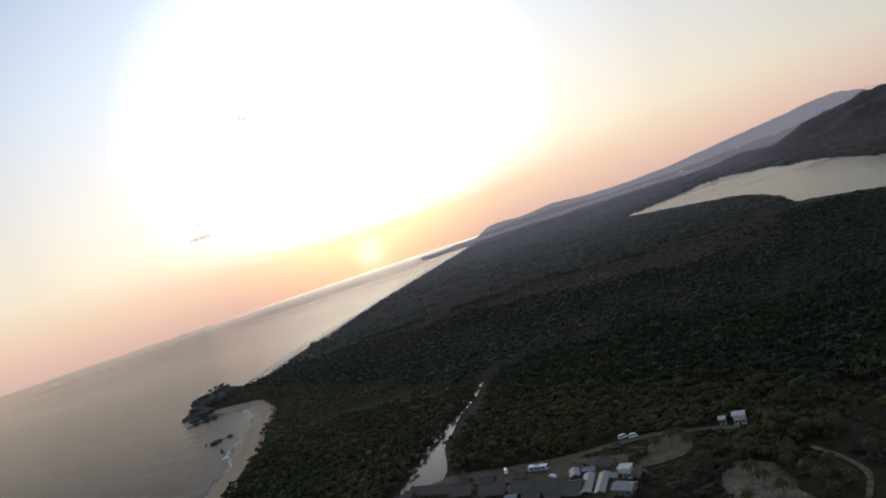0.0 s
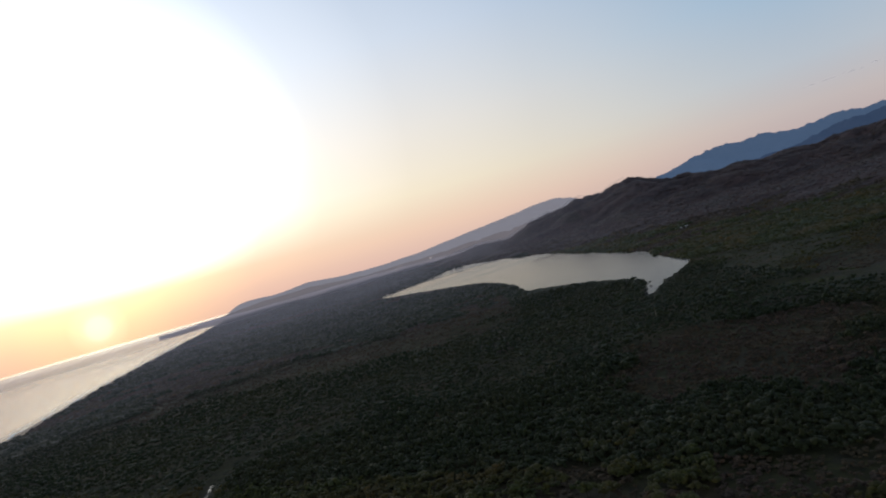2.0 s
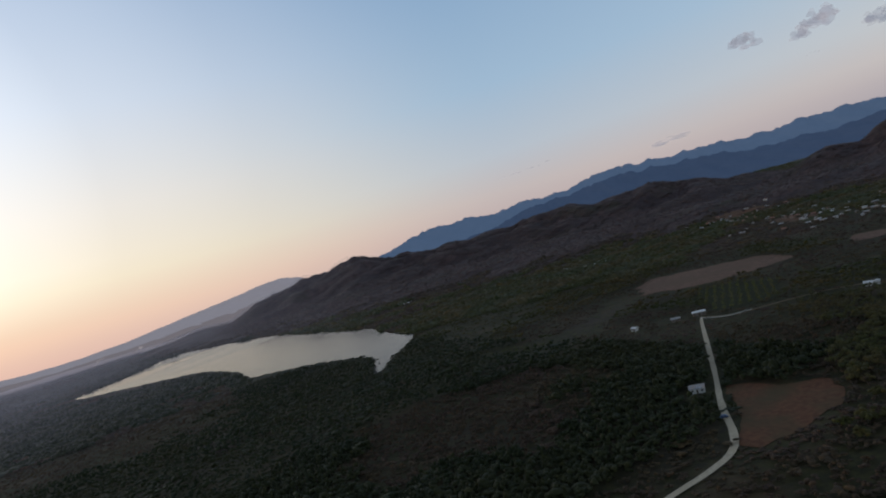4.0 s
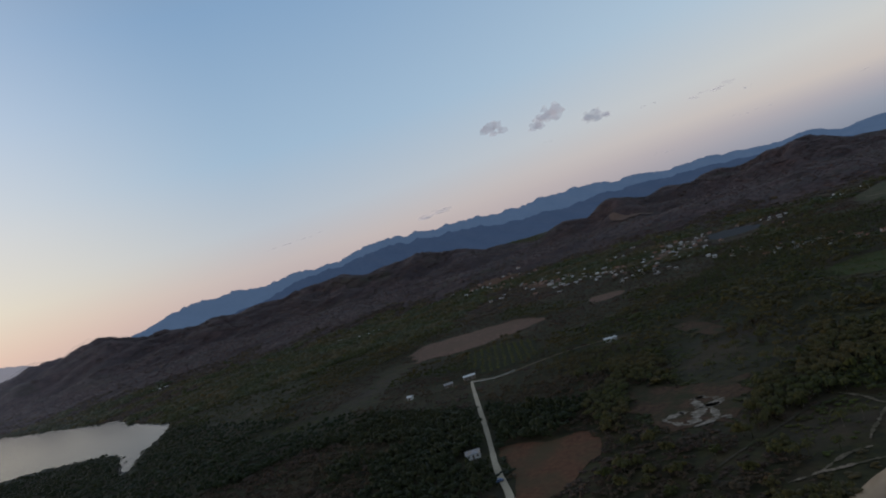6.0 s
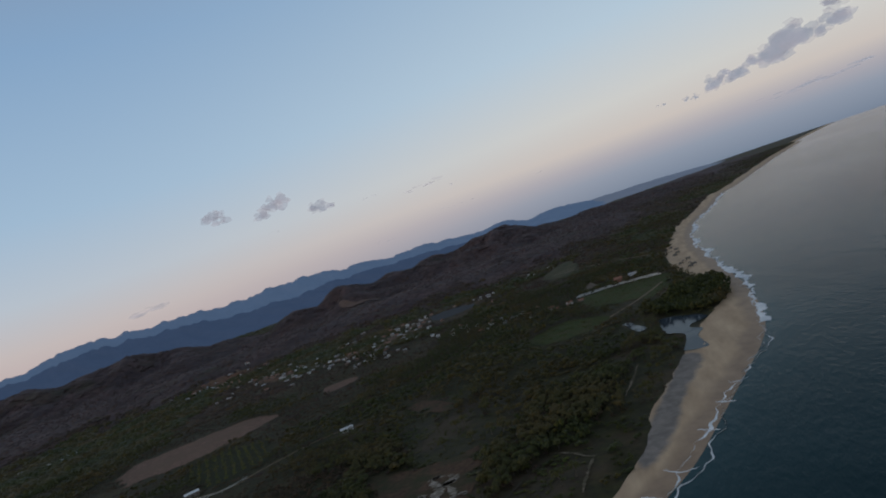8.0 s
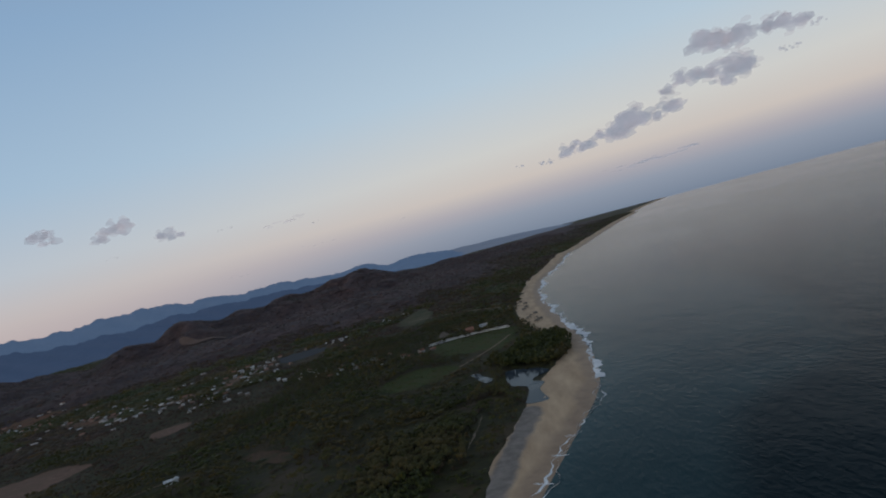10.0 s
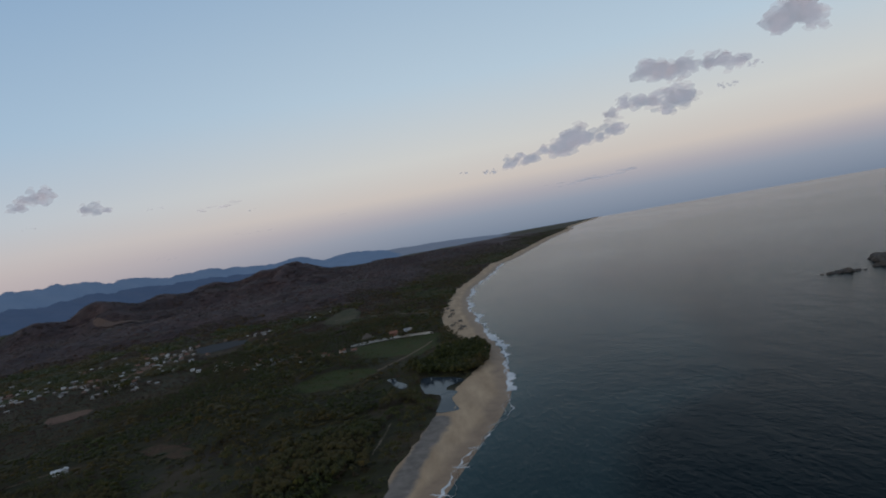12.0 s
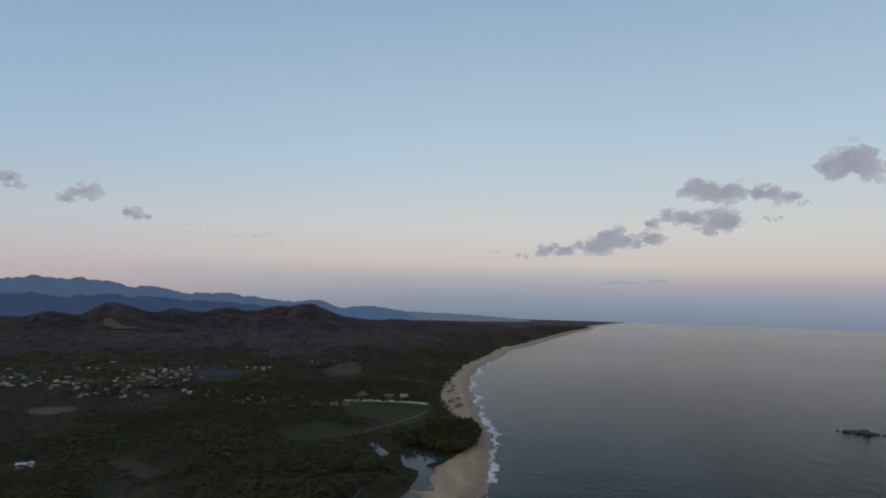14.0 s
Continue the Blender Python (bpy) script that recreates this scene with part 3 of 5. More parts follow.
GREY = curve_through([(-50, 431), (-43, 424), (-42, 410), (-50, 385), (-58, 360), (-64, 335), (-72, 305), (-84, 285), (-88, 300), (-80, 330), (-73, 355), (-64, 388), (-58, 412), (-57, 428)], 4.0, True)
gp = bp.reshape(-1, 2)
soft = np.clip(distance_to(np.concatenate([GREY, GREY[:1]]), gp[:, 0], gp[:, 1]) / 8, 0, 1) * 0.5
silt_at = beach.data.attributes.new("silt", "FLOAT", "POINT")
silt_at.data.foreach_set("value", np.where(inside(GREY, gp[:, 0], gp[:, 1]), 0.5 + soft, 0.5 - soft).astype(np.float32))
tagged(beach, "long curved beach of tan sand with grey stains", "beach", kind="structure")
EDGE = COAST + INLAND * bw[:, None]

# ---------------------------------------------------------------- far ridges
def ridge(name, peaks, distance, az0, az1, mat, label, wobble):
    """A far range: a crest line through points (azimuth, elevation in degrees), with small notches, and spurs on its slope."""
    a = np.arange(az0, az1, 0.12)
    at, els = [az0, *(c for c, _ in peaks), az1], [-2.6, *(el for _, el in peaks), -2.6]
    el = np.interp(a, at, els)
    el = np.convolve(np.pad(el, 7, mode="edge"), np.ones(15) / 15, "valid")
    el = el + wobble * (0.34 * rough(a * 40, a * 7, 58) + 0.10 * rough(a * 40, a * 11, 21) + 0.04 * rough(a * 40, a * 3, 8))
    crest = np.maximum(118 + distance * np.tan(np.radians(el)), 0.0)
    rows = []
    depth = np.concatenate([np.linspace(0, 1, 12), [1.12, 1.3]])
    for k, d in enumerate(depth):
        rr = distance - 700 + 560 * d + 40 * np.sin(a * 2.1 + k)
        up = d ** 1.15 if d <= 1 else 1 - (d - 1) * 2.0
        z = crest * up * (1 + wobble * (rough(a * 40, np.full_like(a, d * 300), 26) * (1 - 0.5 * d)) )
        rows.append(np.stack([CENTRE[0] + rr * np.sin(np.radians(a)), CENTRE[1] + rr * np.cos(np.radians(a)), z], -1))
    v = np.array(rows)
    i = np.arange(v.shape[0] * v.shape[1]).reshape(v.shape[:2])
    q = np.stack([i[:-1, :-1], i[:-1, 1:], i[1:, 1:], i[1:, :-1]], -1).reshape(-1, 4)
    return tagged(new(name, mesh_of(name, v.reshape(-1, 3), q, mat, True)), label, "mountains", kind="structure")


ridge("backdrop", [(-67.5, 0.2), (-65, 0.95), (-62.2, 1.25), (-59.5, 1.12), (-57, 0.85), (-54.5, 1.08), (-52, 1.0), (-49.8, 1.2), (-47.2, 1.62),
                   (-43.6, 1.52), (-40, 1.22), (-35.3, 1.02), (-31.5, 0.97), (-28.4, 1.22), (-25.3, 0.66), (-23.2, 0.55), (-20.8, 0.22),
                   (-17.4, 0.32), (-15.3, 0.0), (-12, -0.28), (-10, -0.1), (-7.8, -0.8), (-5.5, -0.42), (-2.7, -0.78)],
      4500, -74, 4, M["blue_haze_ridge"], "far mountain range with blue evening haze painted as glow", 0.16)
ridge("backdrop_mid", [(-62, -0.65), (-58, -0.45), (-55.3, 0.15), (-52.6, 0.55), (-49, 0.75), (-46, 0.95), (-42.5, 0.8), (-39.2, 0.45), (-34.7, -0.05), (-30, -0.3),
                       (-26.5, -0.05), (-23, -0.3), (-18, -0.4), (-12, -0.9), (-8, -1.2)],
      4150, -68, -3, M["mid_ridge"], "wooded range before the far mountains, dark blue haze painted as glow", 0.2)
# Next two ridges: emission painted to match the haze sheet before them.
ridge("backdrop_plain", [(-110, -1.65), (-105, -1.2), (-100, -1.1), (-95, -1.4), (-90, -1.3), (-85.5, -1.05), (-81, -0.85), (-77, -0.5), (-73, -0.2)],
      4000, -113, -70, M["dim_haze_ridge"], "low hills behind the lagoon with haze painted as glow", 0.1)
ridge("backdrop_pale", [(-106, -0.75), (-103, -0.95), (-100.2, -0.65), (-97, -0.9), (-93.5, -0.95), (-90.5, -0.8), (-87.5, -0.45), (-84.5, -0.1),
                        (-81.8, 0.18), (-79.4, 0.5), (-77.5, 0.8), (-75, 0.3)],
      4300, -110, -71, M["pale_haze_ridge"], "very far ridge with pale haze painted as glow", 0.06)
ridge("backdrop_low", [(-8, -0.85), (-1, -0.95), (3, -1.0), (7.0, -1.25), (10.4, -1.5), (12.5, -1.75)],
      4600, -14, 15, M["low_ridge"], "low far hills along the coast, haze painted as glow", 0.08)

# ---------------------------------------------------------------- haze sheet over the far plain
# Added sheet stands in for distance haze; opacity grows with radius from CENTRE.
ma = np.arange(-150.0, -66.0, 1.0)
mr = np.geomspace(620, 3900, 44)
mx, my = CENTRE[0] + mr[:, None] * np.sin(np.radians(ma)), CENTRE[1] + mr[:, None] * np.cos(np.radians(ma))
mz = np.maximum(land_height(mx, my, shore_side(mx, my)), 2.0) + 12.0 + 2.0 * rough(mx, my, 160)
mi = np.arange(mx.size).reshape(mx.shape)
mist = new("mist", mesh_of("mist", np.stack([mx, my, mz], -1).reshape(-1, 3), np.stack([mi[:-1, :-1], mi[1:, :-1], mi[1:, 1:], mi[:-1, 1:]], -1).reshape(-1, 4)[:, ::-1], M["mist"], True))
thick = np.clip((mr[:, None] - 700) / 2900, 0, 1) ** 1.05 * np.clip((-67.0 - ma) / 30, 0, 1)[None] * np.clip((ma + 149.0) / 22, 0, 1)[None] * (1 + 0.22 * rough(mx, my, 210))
mist.data.attributes.new("haze_opacity", "FLOAT", "POINT").data.foreach_set("value", np.clip(thick, 0, 1).ravel().astype(np.float32))
tagged(mist, "translucent sheet painted in as evening haze over the far coastal plain", "mist", kind="stuff")

# ---------------------------------------------------------------- fields, roads and clearings
FIELDS = {
    "ploughed_field": ("ochre", [(-555, 492), (-598, 552), (-563, 588), (-522, 613), (-484, 629), (-455, 598), (-464, 543), (-487, 514), (-523, 490)], "bare brown ploughed field on the plain"),
    "bare_field": ("red_earth", [(-277, 270), (-254, 279), (-233, 289), (-218, 278), (-212, 263), (-215, 240), (-221, 218), (-230, 216), (-254, 246)], "bare reddish field beside the pale road"),
    "orchard_field": ("soil", [(-474, 488), (-404, 504), (-363, 444), (-383, 419), (-408, 416)], "yellow-green orchard field in rows"),
    "pasture": ("grass", [(-540, 413), (-577, 473), (-544, 476), (-500, 400), (-475, 347), (-508, 335)], "green pasture with scattered bushes"),
    "meadow": ("grass", [(-131, 751), (-80, 757), (-34, 746), (-37, 674), (-69, 644), (-116, 684)], "green meadow in front of the walled compound"),
    "meadow_strip": ("grass", [(-172, 589), (-143, 639), (-97, 605), (-129, 560)], "bright green meadow among palms"),
    "clearing": ("soil", [(-240, 418), (-222, 432), (-200, 430), (-166, 407), (-153, 369), (-172, 340), (-200, 352), (-215, 365)], "green clearing among trees"),
    "pit_earth": ("dry_red", [(-240, 350), (-205, 346), (-172, 352), (-166, 309), (-180, 290), (-197, 292), (-218, 316)], "reddish bare earth round the old sand pit"),
    "tan_strip": ("dry_red", [(-270, 498), (-240, 486), (-212, 458), (-206, 446), (-220, 446), (-248, 470)], "narrow dry strip among palms"),
    "beach_grass": ("grass", [(-140, 273), (-129, 306), (-116, 319), (-98, 309), (-100, 292), (-108, 262)], "rough grass behind the beach"),
    "tan_field": ("ochre", [(-430, 677), (-397, 687), (-385, 663), (-406, 643)], "bare tan field near the village"),
    "dirt_lot": ("tan_earth", [(-255, -45), (-270, -42), (-281, -37), (-285, -28), (-276, -22), (-261, -25), (-257, -35)], "bare ochre lot beside the huts"),
    "sandy_yard": ("pale_sand", [(-240, -11), (-250, -4), (-244, 6), (-228, 10), (-214, 14), (-205, 4), (-215, -12), (-226, -14)], "pale sandy yard with palms"),
    "hut_yard": ("tan_earth", [(-284, -132), (-278, -100), (-275, -75), (-270, -48), (-246, -44), (-228, -60), (-234, -110), (-250, -148), (-268, -150)], "trodden sandy yard under the huts"),
    "hill_pasture": ("dry_grass", [(-209, 1054), (-176, 1192), (-147, 1103), (-173, 1021)], "dry tan pasture at the foot of the hills"),
    "dry_plot": ("heath", [(-672, 41), (-685, 62), (-640, 76), (-623, 78), (-600, 54), (-630, 40)], "purplish dry plot among mangroves"),
    "village_ground": ("ochre", [(-520, 880), (-480, 960), (-420, 960), (-400, 900), (-440, 850), (-490, 850)], "trodden earth between village houses"),
    "village_earth": ("red_earth", [(-690, 880), (-640, 930), (-590, 925), (-560, 890), (-590, 850), (-650, 850)], "bare reddish earth at the edge of the village"),
    "foothill_strip": ("dry_grass", [(-940, 655), (-880, 695), (-810, 745), (-765, 740), (-780, 715), (-860, 660), (-910, 640)], "dry tan strip along the foot of the hill"),
    "dry_pasture": ("soil", [(-565, 300), (-535, 340), (-505, 350), (-488, 330), (-510, 300), (-540, 285)], "dry reddish pasture among bushes"),
    "red_bank": ("red_earth", [(-860, 980), (-800, 1060), (-720, 1010), (-700, 960), (-780, 950)], "reddish earth at the foot of the hill"),
}
OUTLINES = {}
for i, (name, (mat, pts, label)) in enumerate(FIELDS.items()):
    line = curve_through(pts, 2.0 if name == "clearing" else 6.0, True)
    ragged = {"sandy_yard": 0.4, "dry_plot": 0.35, "clearing": 0.2, "pit_earth": 0.3, "dirt_lot": 0.15}.get(name, 0.16)
    jag = 1.0 + ragged * rough(line[:, :1], line[:, 1:], 8 if ragged < 0.2 else 3)
    mid = line.mean(axis=0)
    line = mid + (line - mid) * jag
    OUTLINES[name] = line
    if name not in ("clearing", "beach_grass", "pasture", "dry_pasture"):
        patch(name, line, M[mat], 0.25 + 0.012 * i, label, "field")
POND = curve_through([(-398, 1032), (-338, 1044), (-313, 988), (-362, 956)], 8.0, True)
patch("pond", POND, M["pond"], 0.6, "dark pond at the foot of the hills", "pond")
INLET = curve_through([(-86, 556), (-79, 554), (-76, 541), (-68, 522), (-73, 514), (-79, 527), (-82, 541)], 3.0, True)
patch("inlet", INLET, M["pool"], 0.55, "small bright inlet beside the palms", "pool")

ROADS = {
    "road": ([(-396, 398), (-389, 388), (-346, 340), (-300, 289), (-264, 248), (-238, 222), (-227, 206), (-224, 188), (-224, 171), (-223, 160), (-216, 145), (-205, 120)], (2.6, 3.0, 3.3, 3.8), "road", "pale unpaved road between fields"),
    "farm_track": ([(-397, 396), (-366, 402), (-358, 420), (-333, 454), (-312, 468)], (2.2, 2.2), "tan_earth", "narrow farm track along a fence"),
    "hut_road": ([(-262, -166), (-272, -140), (-277, -107), (-278, -79), (-284, -53), (-287, -40), (-283, -16), (-279, -2)], (4.0, 5.0, 5.0, 3.6), "tan_earth", "sandy road behind the huts"),
    "sandy_path": ([(-254, 17), (-244, 24), (-232, 30), (-222, 31), (-208, 26)], (2.2, 1.6), "pale_sand", "pale sandy path through trees"),
    "coast_road": ([(-10, 905), (-68, 980), (-113, 1025), (-190, 1060)], (5.0, 5.0), "tan_earth", "tan road behind the far beach"),
    "meadow_track": ([(-96, 600), (-70, 640), (-50, 680), (-42, 700)], (3.0, 3.0), "tan_earth", "track along the meadow"),
    "village_street": ([(-700, 930), (-600, 880), (-520, 900), (-430, 960), (-380, 1020), (-330, 1050)], (3.2, 3.2), "ochre", "earth street through the village"),
}
SCARS = {
    "earth_scar": ([(-815, 1585), (-780, 1545), (-739, 1519), (-706, 1515), (-664, 1490)], (8, 26, 30, 24, 8), "scar", "bare tan earth scar cut into the hillside"),
    "earth_cut": ([(-862, 1625), (-850, 1600), (-838, 1590)], (6, 22, 6), "scar", "small bare cut on the hillside"),
}
for name, (pts, widths, mat, label) in SCARS.items():
    line = curve_through(pts, 6.0)
    ob = strip(name, line, widths, M[mat], 3.2, label, "slope")
LINES = {}
for i, (name, (pts, widths, mat, label)) in enumerate(ROADS.items()):
    LINES[name] = curve_through(pts, 5.0)
    strip(name, LINES[name], widths, M[mat], 0.55 + 0.01 * i, label, "road")


def bare_sand(name, lines, width, label, seed, mat="bleached"):
    """Broken veins of bare sand between bushes: wobbling tapered strips with side runs."""
    rng = np.random.default_rng(seed)
    runs = [(np.array(p, float), width) for p in lines]
    for p in lines:
        for _ in range(2 if width > 2.5 else 0):
            a = np.array(p[int(rng.integers(len(p)))], float)
            runs.append((a + np.cumsum(np.vstack([[0, 0], rng.normal(0, 2.4, (3, 2))]), axis=0), width * 0.6))
    vs, fs = [], []
    for p, w in runs:
        c = curve_through(p, 1.0)
        c = c + 0.5 * np.stack([rough(c[:, 0], c[:, 1], 3), rough(c[:, 1], c[:, 0], 3)], -1)
        t = np.gradient(c, axis=0)
        n = np.stack([-t[:, 1], t[:, 0]], -1) / np.maximum(np.linalg.norm(t, axis=1), 1e-6)[:, None]
        u = np.linspace(0, 1, len(c))
        half = w * 0.5 * np.clip(np.sin(3.1 * (u * 0.9 + 0.05)) * (0.75 + 0.7 * rough(c[:, 0] * 3, c[:, 1] * 3, 4)) + rng.normal(0, 0.12, len(c)), 0.08, 2)
        first = len(vs)
        for q in np.stack([c - n * half[:, None], c + n * half[:, None]], 1).reshape(-1, 2):
            vs.append((q[0], q[1]))
        fs += [(first + 2 * k, first + 2 * k + 2, first + 2 * k + 3, first + 2 * k + 1) for k in range(len(c) - 1)]
    xy = np.array(vs)
    LINES.update({name + str(i): curve_through(p, 3.0) for i, p in enumerate(lines)})
    z = ground_at(xy[:, 0], xy[:, 1]) + 0.5 + 0.02 * seed
    tagged(new(name, mesh_of(name, np.column_stack([xy, z]), np.array(fs), M[mat])), label, "sand", kind="structure")


bare_sand("sand_pit", [[(-197, 298), (-192, 306), (-188, 308)], [(-196, 298), (-182, 293), (-182, 304), (-183, 312), (-188, 320), (-189, 327), (-178, 325)], [(-178, 312), (-172, 300), (-179, 290)], [(-184, 313), (-178, 318), (-176, 325)]], 5.5, "pale broken veins of sand in an old pit", 1)
bare_sand("sand_blowout", [[(-125, 322), (-115, 316), (-108, 309), (-104, 308)], [(-105, 308), (-108, 291), (-109, 276)], [(-130, 240), (-121, 249), (-114, 254), (-103, 263)], [(-121, 249), (-116, 262), (-108, 270)]], 2.0, "small sandy blowouts behind the beach", 2, "pale_sand")
bare_sand("dune_track", [[(-79, 434), (-83, 407), (-86, 392), (-89, 377)]], 2.0, "broken pale track through dune scrub", 3, "pale_sand")
bare_sand("beach_track", [[(-160, 244), (-148, 275), (-142, 288), (-136, 304), (-126, 318)]], 1.3, "worn sandy track behind the dunes", 4, "heath")

# ---------------------------------------------------------------- surf
def surf(name, a, b, offset, width, seed, label, body=0.22):
    """A broken line of foam along a stretch of the coast, with scalloped edges."""
    seg = COAST[a:b]
    side = INLAND[a:b]
    fine = curve_through(seg, 2.0)
    t = np.linspace(0, len(seg) - 1, len(fine))
    nrm = np.stack([np.interp(t, np.arange(len(seg)), side[:, k]) for k in (0, 1)], -1)
    u = np.arange(len(fine)) * 2.0 + seed * 31
    lobe = offset + 2.8 * np.sin(u / 19 + 1.3 * np.sin(u / 61)) + 1.7 * np.sin(u / 7.3 + 2 * np.sin(u / 37)) + 0.9 * np.sin(u / 2.9 + np.sin(u / 11)) + 0.5 * np.sin(u / 1.3)
    wide = width * np.clip(body + 0.5 * np.sin(u / 23 + seed + np.sin(u / 71)) + 0.35 * np.sin(u / 6.1 + np.sin(u / 29)) + 0.2 * np.sin(u / 1.9 + np.sin(u / 9)), 0.0, 2.0)
    p0, p1 = fine + nrm * lobe[:, None], fine + nrm * (lobe - wide)[:, None]
    v = np.stack([np.column_stack([p0, np.full(len(fine), 0.16)]), np.column_stack([(p0 + p1) / 2, np.full(len(fine), 0.42)]), np.column_stack([p1, np.full(len(fine), 0.05)])], 1).reshape(-1, 3)
    k = np.arange(len(fine) - 1) * 3
    q = np.concatenate([np.stack([k + j, k + j + 1, k + j + 4, k + j + 3], -1) for j in (0, 1)])
    tagged(new(name, mesh_of(name, v, q, M["foam"], True)), label, "foam", kind="stuff")


def cusps(name, a, b, period, reach, label):
    """Tongues of swash foam running up the beach between the cusps, thin and curved."""
    rng = np.random.default_rng(a)
    seg, side = COAST[a:b], INLAND[a:b]
    run = np.concatenate([[0], np.cumsum(np.linalg.norm(np.diff(seg, axis=0), axis=1))])
    vs, fs, at = [], [], rng.uniform(0, period)
    while at < run[-1] - period:
        up, wide, bend = rng.uniform(0.4, 1.0) * reach, rng.uniform(0.2, 0.6), rng.uniform(-6, 3)
        first = len(vs)
        for k in range(13):
            u = k / 12
            s = at + bend * math.sin(2.2 * u) + rng.normal(0, 0.35)
            c = np.array([np.interp(s, run, seg[:, i]) for i in (0, 1)])
            n = np.array([np.interp(s, run, side[:, i]) for i in (0, 1)])
            along = np.array([n[1], -n[0]])
            d = -5 + (up + 5) * u
            w = wide * (0.25 + math.sin(3.0 * (1 - u) + 0.1) * rng.uniform(0.4, 1.2))
            z = max(d * 0.07, -0.1) + 0.30
            for q, lift in ((-w, -0.08), (w, 0.0)):
                p = c + n * d + along * q
                vs.append((p[0], p[1], z + lift))
        fs += [(first + 2 * k, first + 2 * k + 2, first + 2 * k + 3, first + 2 * k + 1) for k in range(12)]
        at += period * rng.uniform(0.6, 1.4)
    tagged(new(name, mesh_of(name, np.array(vs), np.array(fs), M["foam"], True)), label, "foam", kind="stuff")


def coast_index(x, y):
    return int(np.argmin(np.hypot(COAST[:, 0] - x, COAST[:, 1] - y)))


c0, c1, c2, c3 = coast_index(-99, 215), coast_index(12, 620), coast_index(23, 1005), coast_index(188, 1700)
cusps("swash", c0, coast_index(-22, 410), 24.0, 8.0, "curved tongues of white swash between beach cusps")
surf("surf", c0, c1, 0.0, 2.2, 1, "broken white foam line along the beach")
surf("surf", c0, coast_index(-8, 465), -3.5, 1.6, 5, "thin broken foam behind the first wave", -0.2)
surf("surf", coast_index(-8, 465), c2, -1.0, 6.5, 3, "broad white surf off the point", 0.7)
surf("surf", c2, c3, -1.0, 7.0, 4, "white surf along the far beach", 0.7)
s0, s1 = sorted((coast_index(-324, -343), coast_index(-560, -492)))
surf("surf", s0, s1, -3.0, 4.0, 6, "foam along the small cove")
s0, s1 = sorted((coast_index(-730, -595), coast_index(-2400, -890)))
surf("surf", s0, s1, -6.0, 9.0, 7, "pale surf along the long far beach")
surf("surf", s0, s1, -26.0, 3.0, 8, "second breaker line off the long beach")

# ---------------------------------------------------------------- plants
PHI = (1 + 5 ** 0.5) / 2
ICO_V = np.array([(-1, PHI, 0), (1, PHI, 0), (-1, -PHI, 0), (1, -PHI, 0), (0, -1, PHI), (0, 1, PHI), (0, -1, -PHI), (0, 1, -PHI), (PHI, 0, -1), (PHI, 0, 1), (-PHI, 0, -1), (-PHI, 0, 1)]) / math.hypot(1, PHI)
ICO_F = np.array([(0, 11, 5), (0, 5, 1), (0, 1, 7), (0, 7, 10), (0, 10, 11), (1, 5, 9), (5, 11, 4), (11, 10, 2), (10, 7, 6), (7, 1, 8),
                  (3, 9, 4), (3, 4, 2), (3, 2, 6), (3, 6, 8), (3, 8, 9), (4, 9, 5), (2, 4, 11), (6, 2, 10), (8, 6, 7), (9, 8, 1)])


ICO_TOP = ICO_F[ICO_V[ICO_F].mean(axis=1)[:, 2] > -0.45]


def clump(lumps, rng):
    """Unit crown (about 1 across and high, standing on 0) of jittered leafy lumps."""
    vs, fs = [], []
    for k in range(lumps):
        r = 0.5 if lumps == 1 else rng.uniform(0.14, 0.27)
        at = np.array([0, 0, 0.5]) if lumps == 1 else np.array([*(rng.normal(0, 0.23, 2)), rng.uniform(0.5, 0.86)])
        v = ICO_V * r * rng.uniform(0.5, 1.35, (12, 1)) * (1, 1, 0.8) + at
        fs.append(ICO_TOP + 12 * k)
        vs.append(v)
    return np.concatenate(vs), np.concatenate(fs)


def dome(rng):
    """Unit crown seen from far off: a low lumpy dome on a ring of six."""
    ring = [(0.5 * rng.uniform(0.7, 1.25) * math.cos(a), 0.5 * rng.uniform(0.7, 1.25) * math.sin(a), 0.25) for a in np.arange(6) * 1.047]
    inner = [(0.3 * rng.uniform(0.6, 1.2) * math.cos(a), 0.3 * rng.uniform(0.6, 1.2) * math.sin(a), rng.uniform(0.6, 0.95)) for a in np.arange(3) * 2.094 + 0.5]
    f = [(6, 7, 8)]
    for k in range(3):
        a, b, c, i, j = 2 * k, 2 * k + 1, (2 * k + 2) % 6, 6 + k, 6 + (k + 1) % 3
        f += [(a, b, i), (b, j, i), (b, c, j)]
    return np.array(ring + inner), np.array(f)


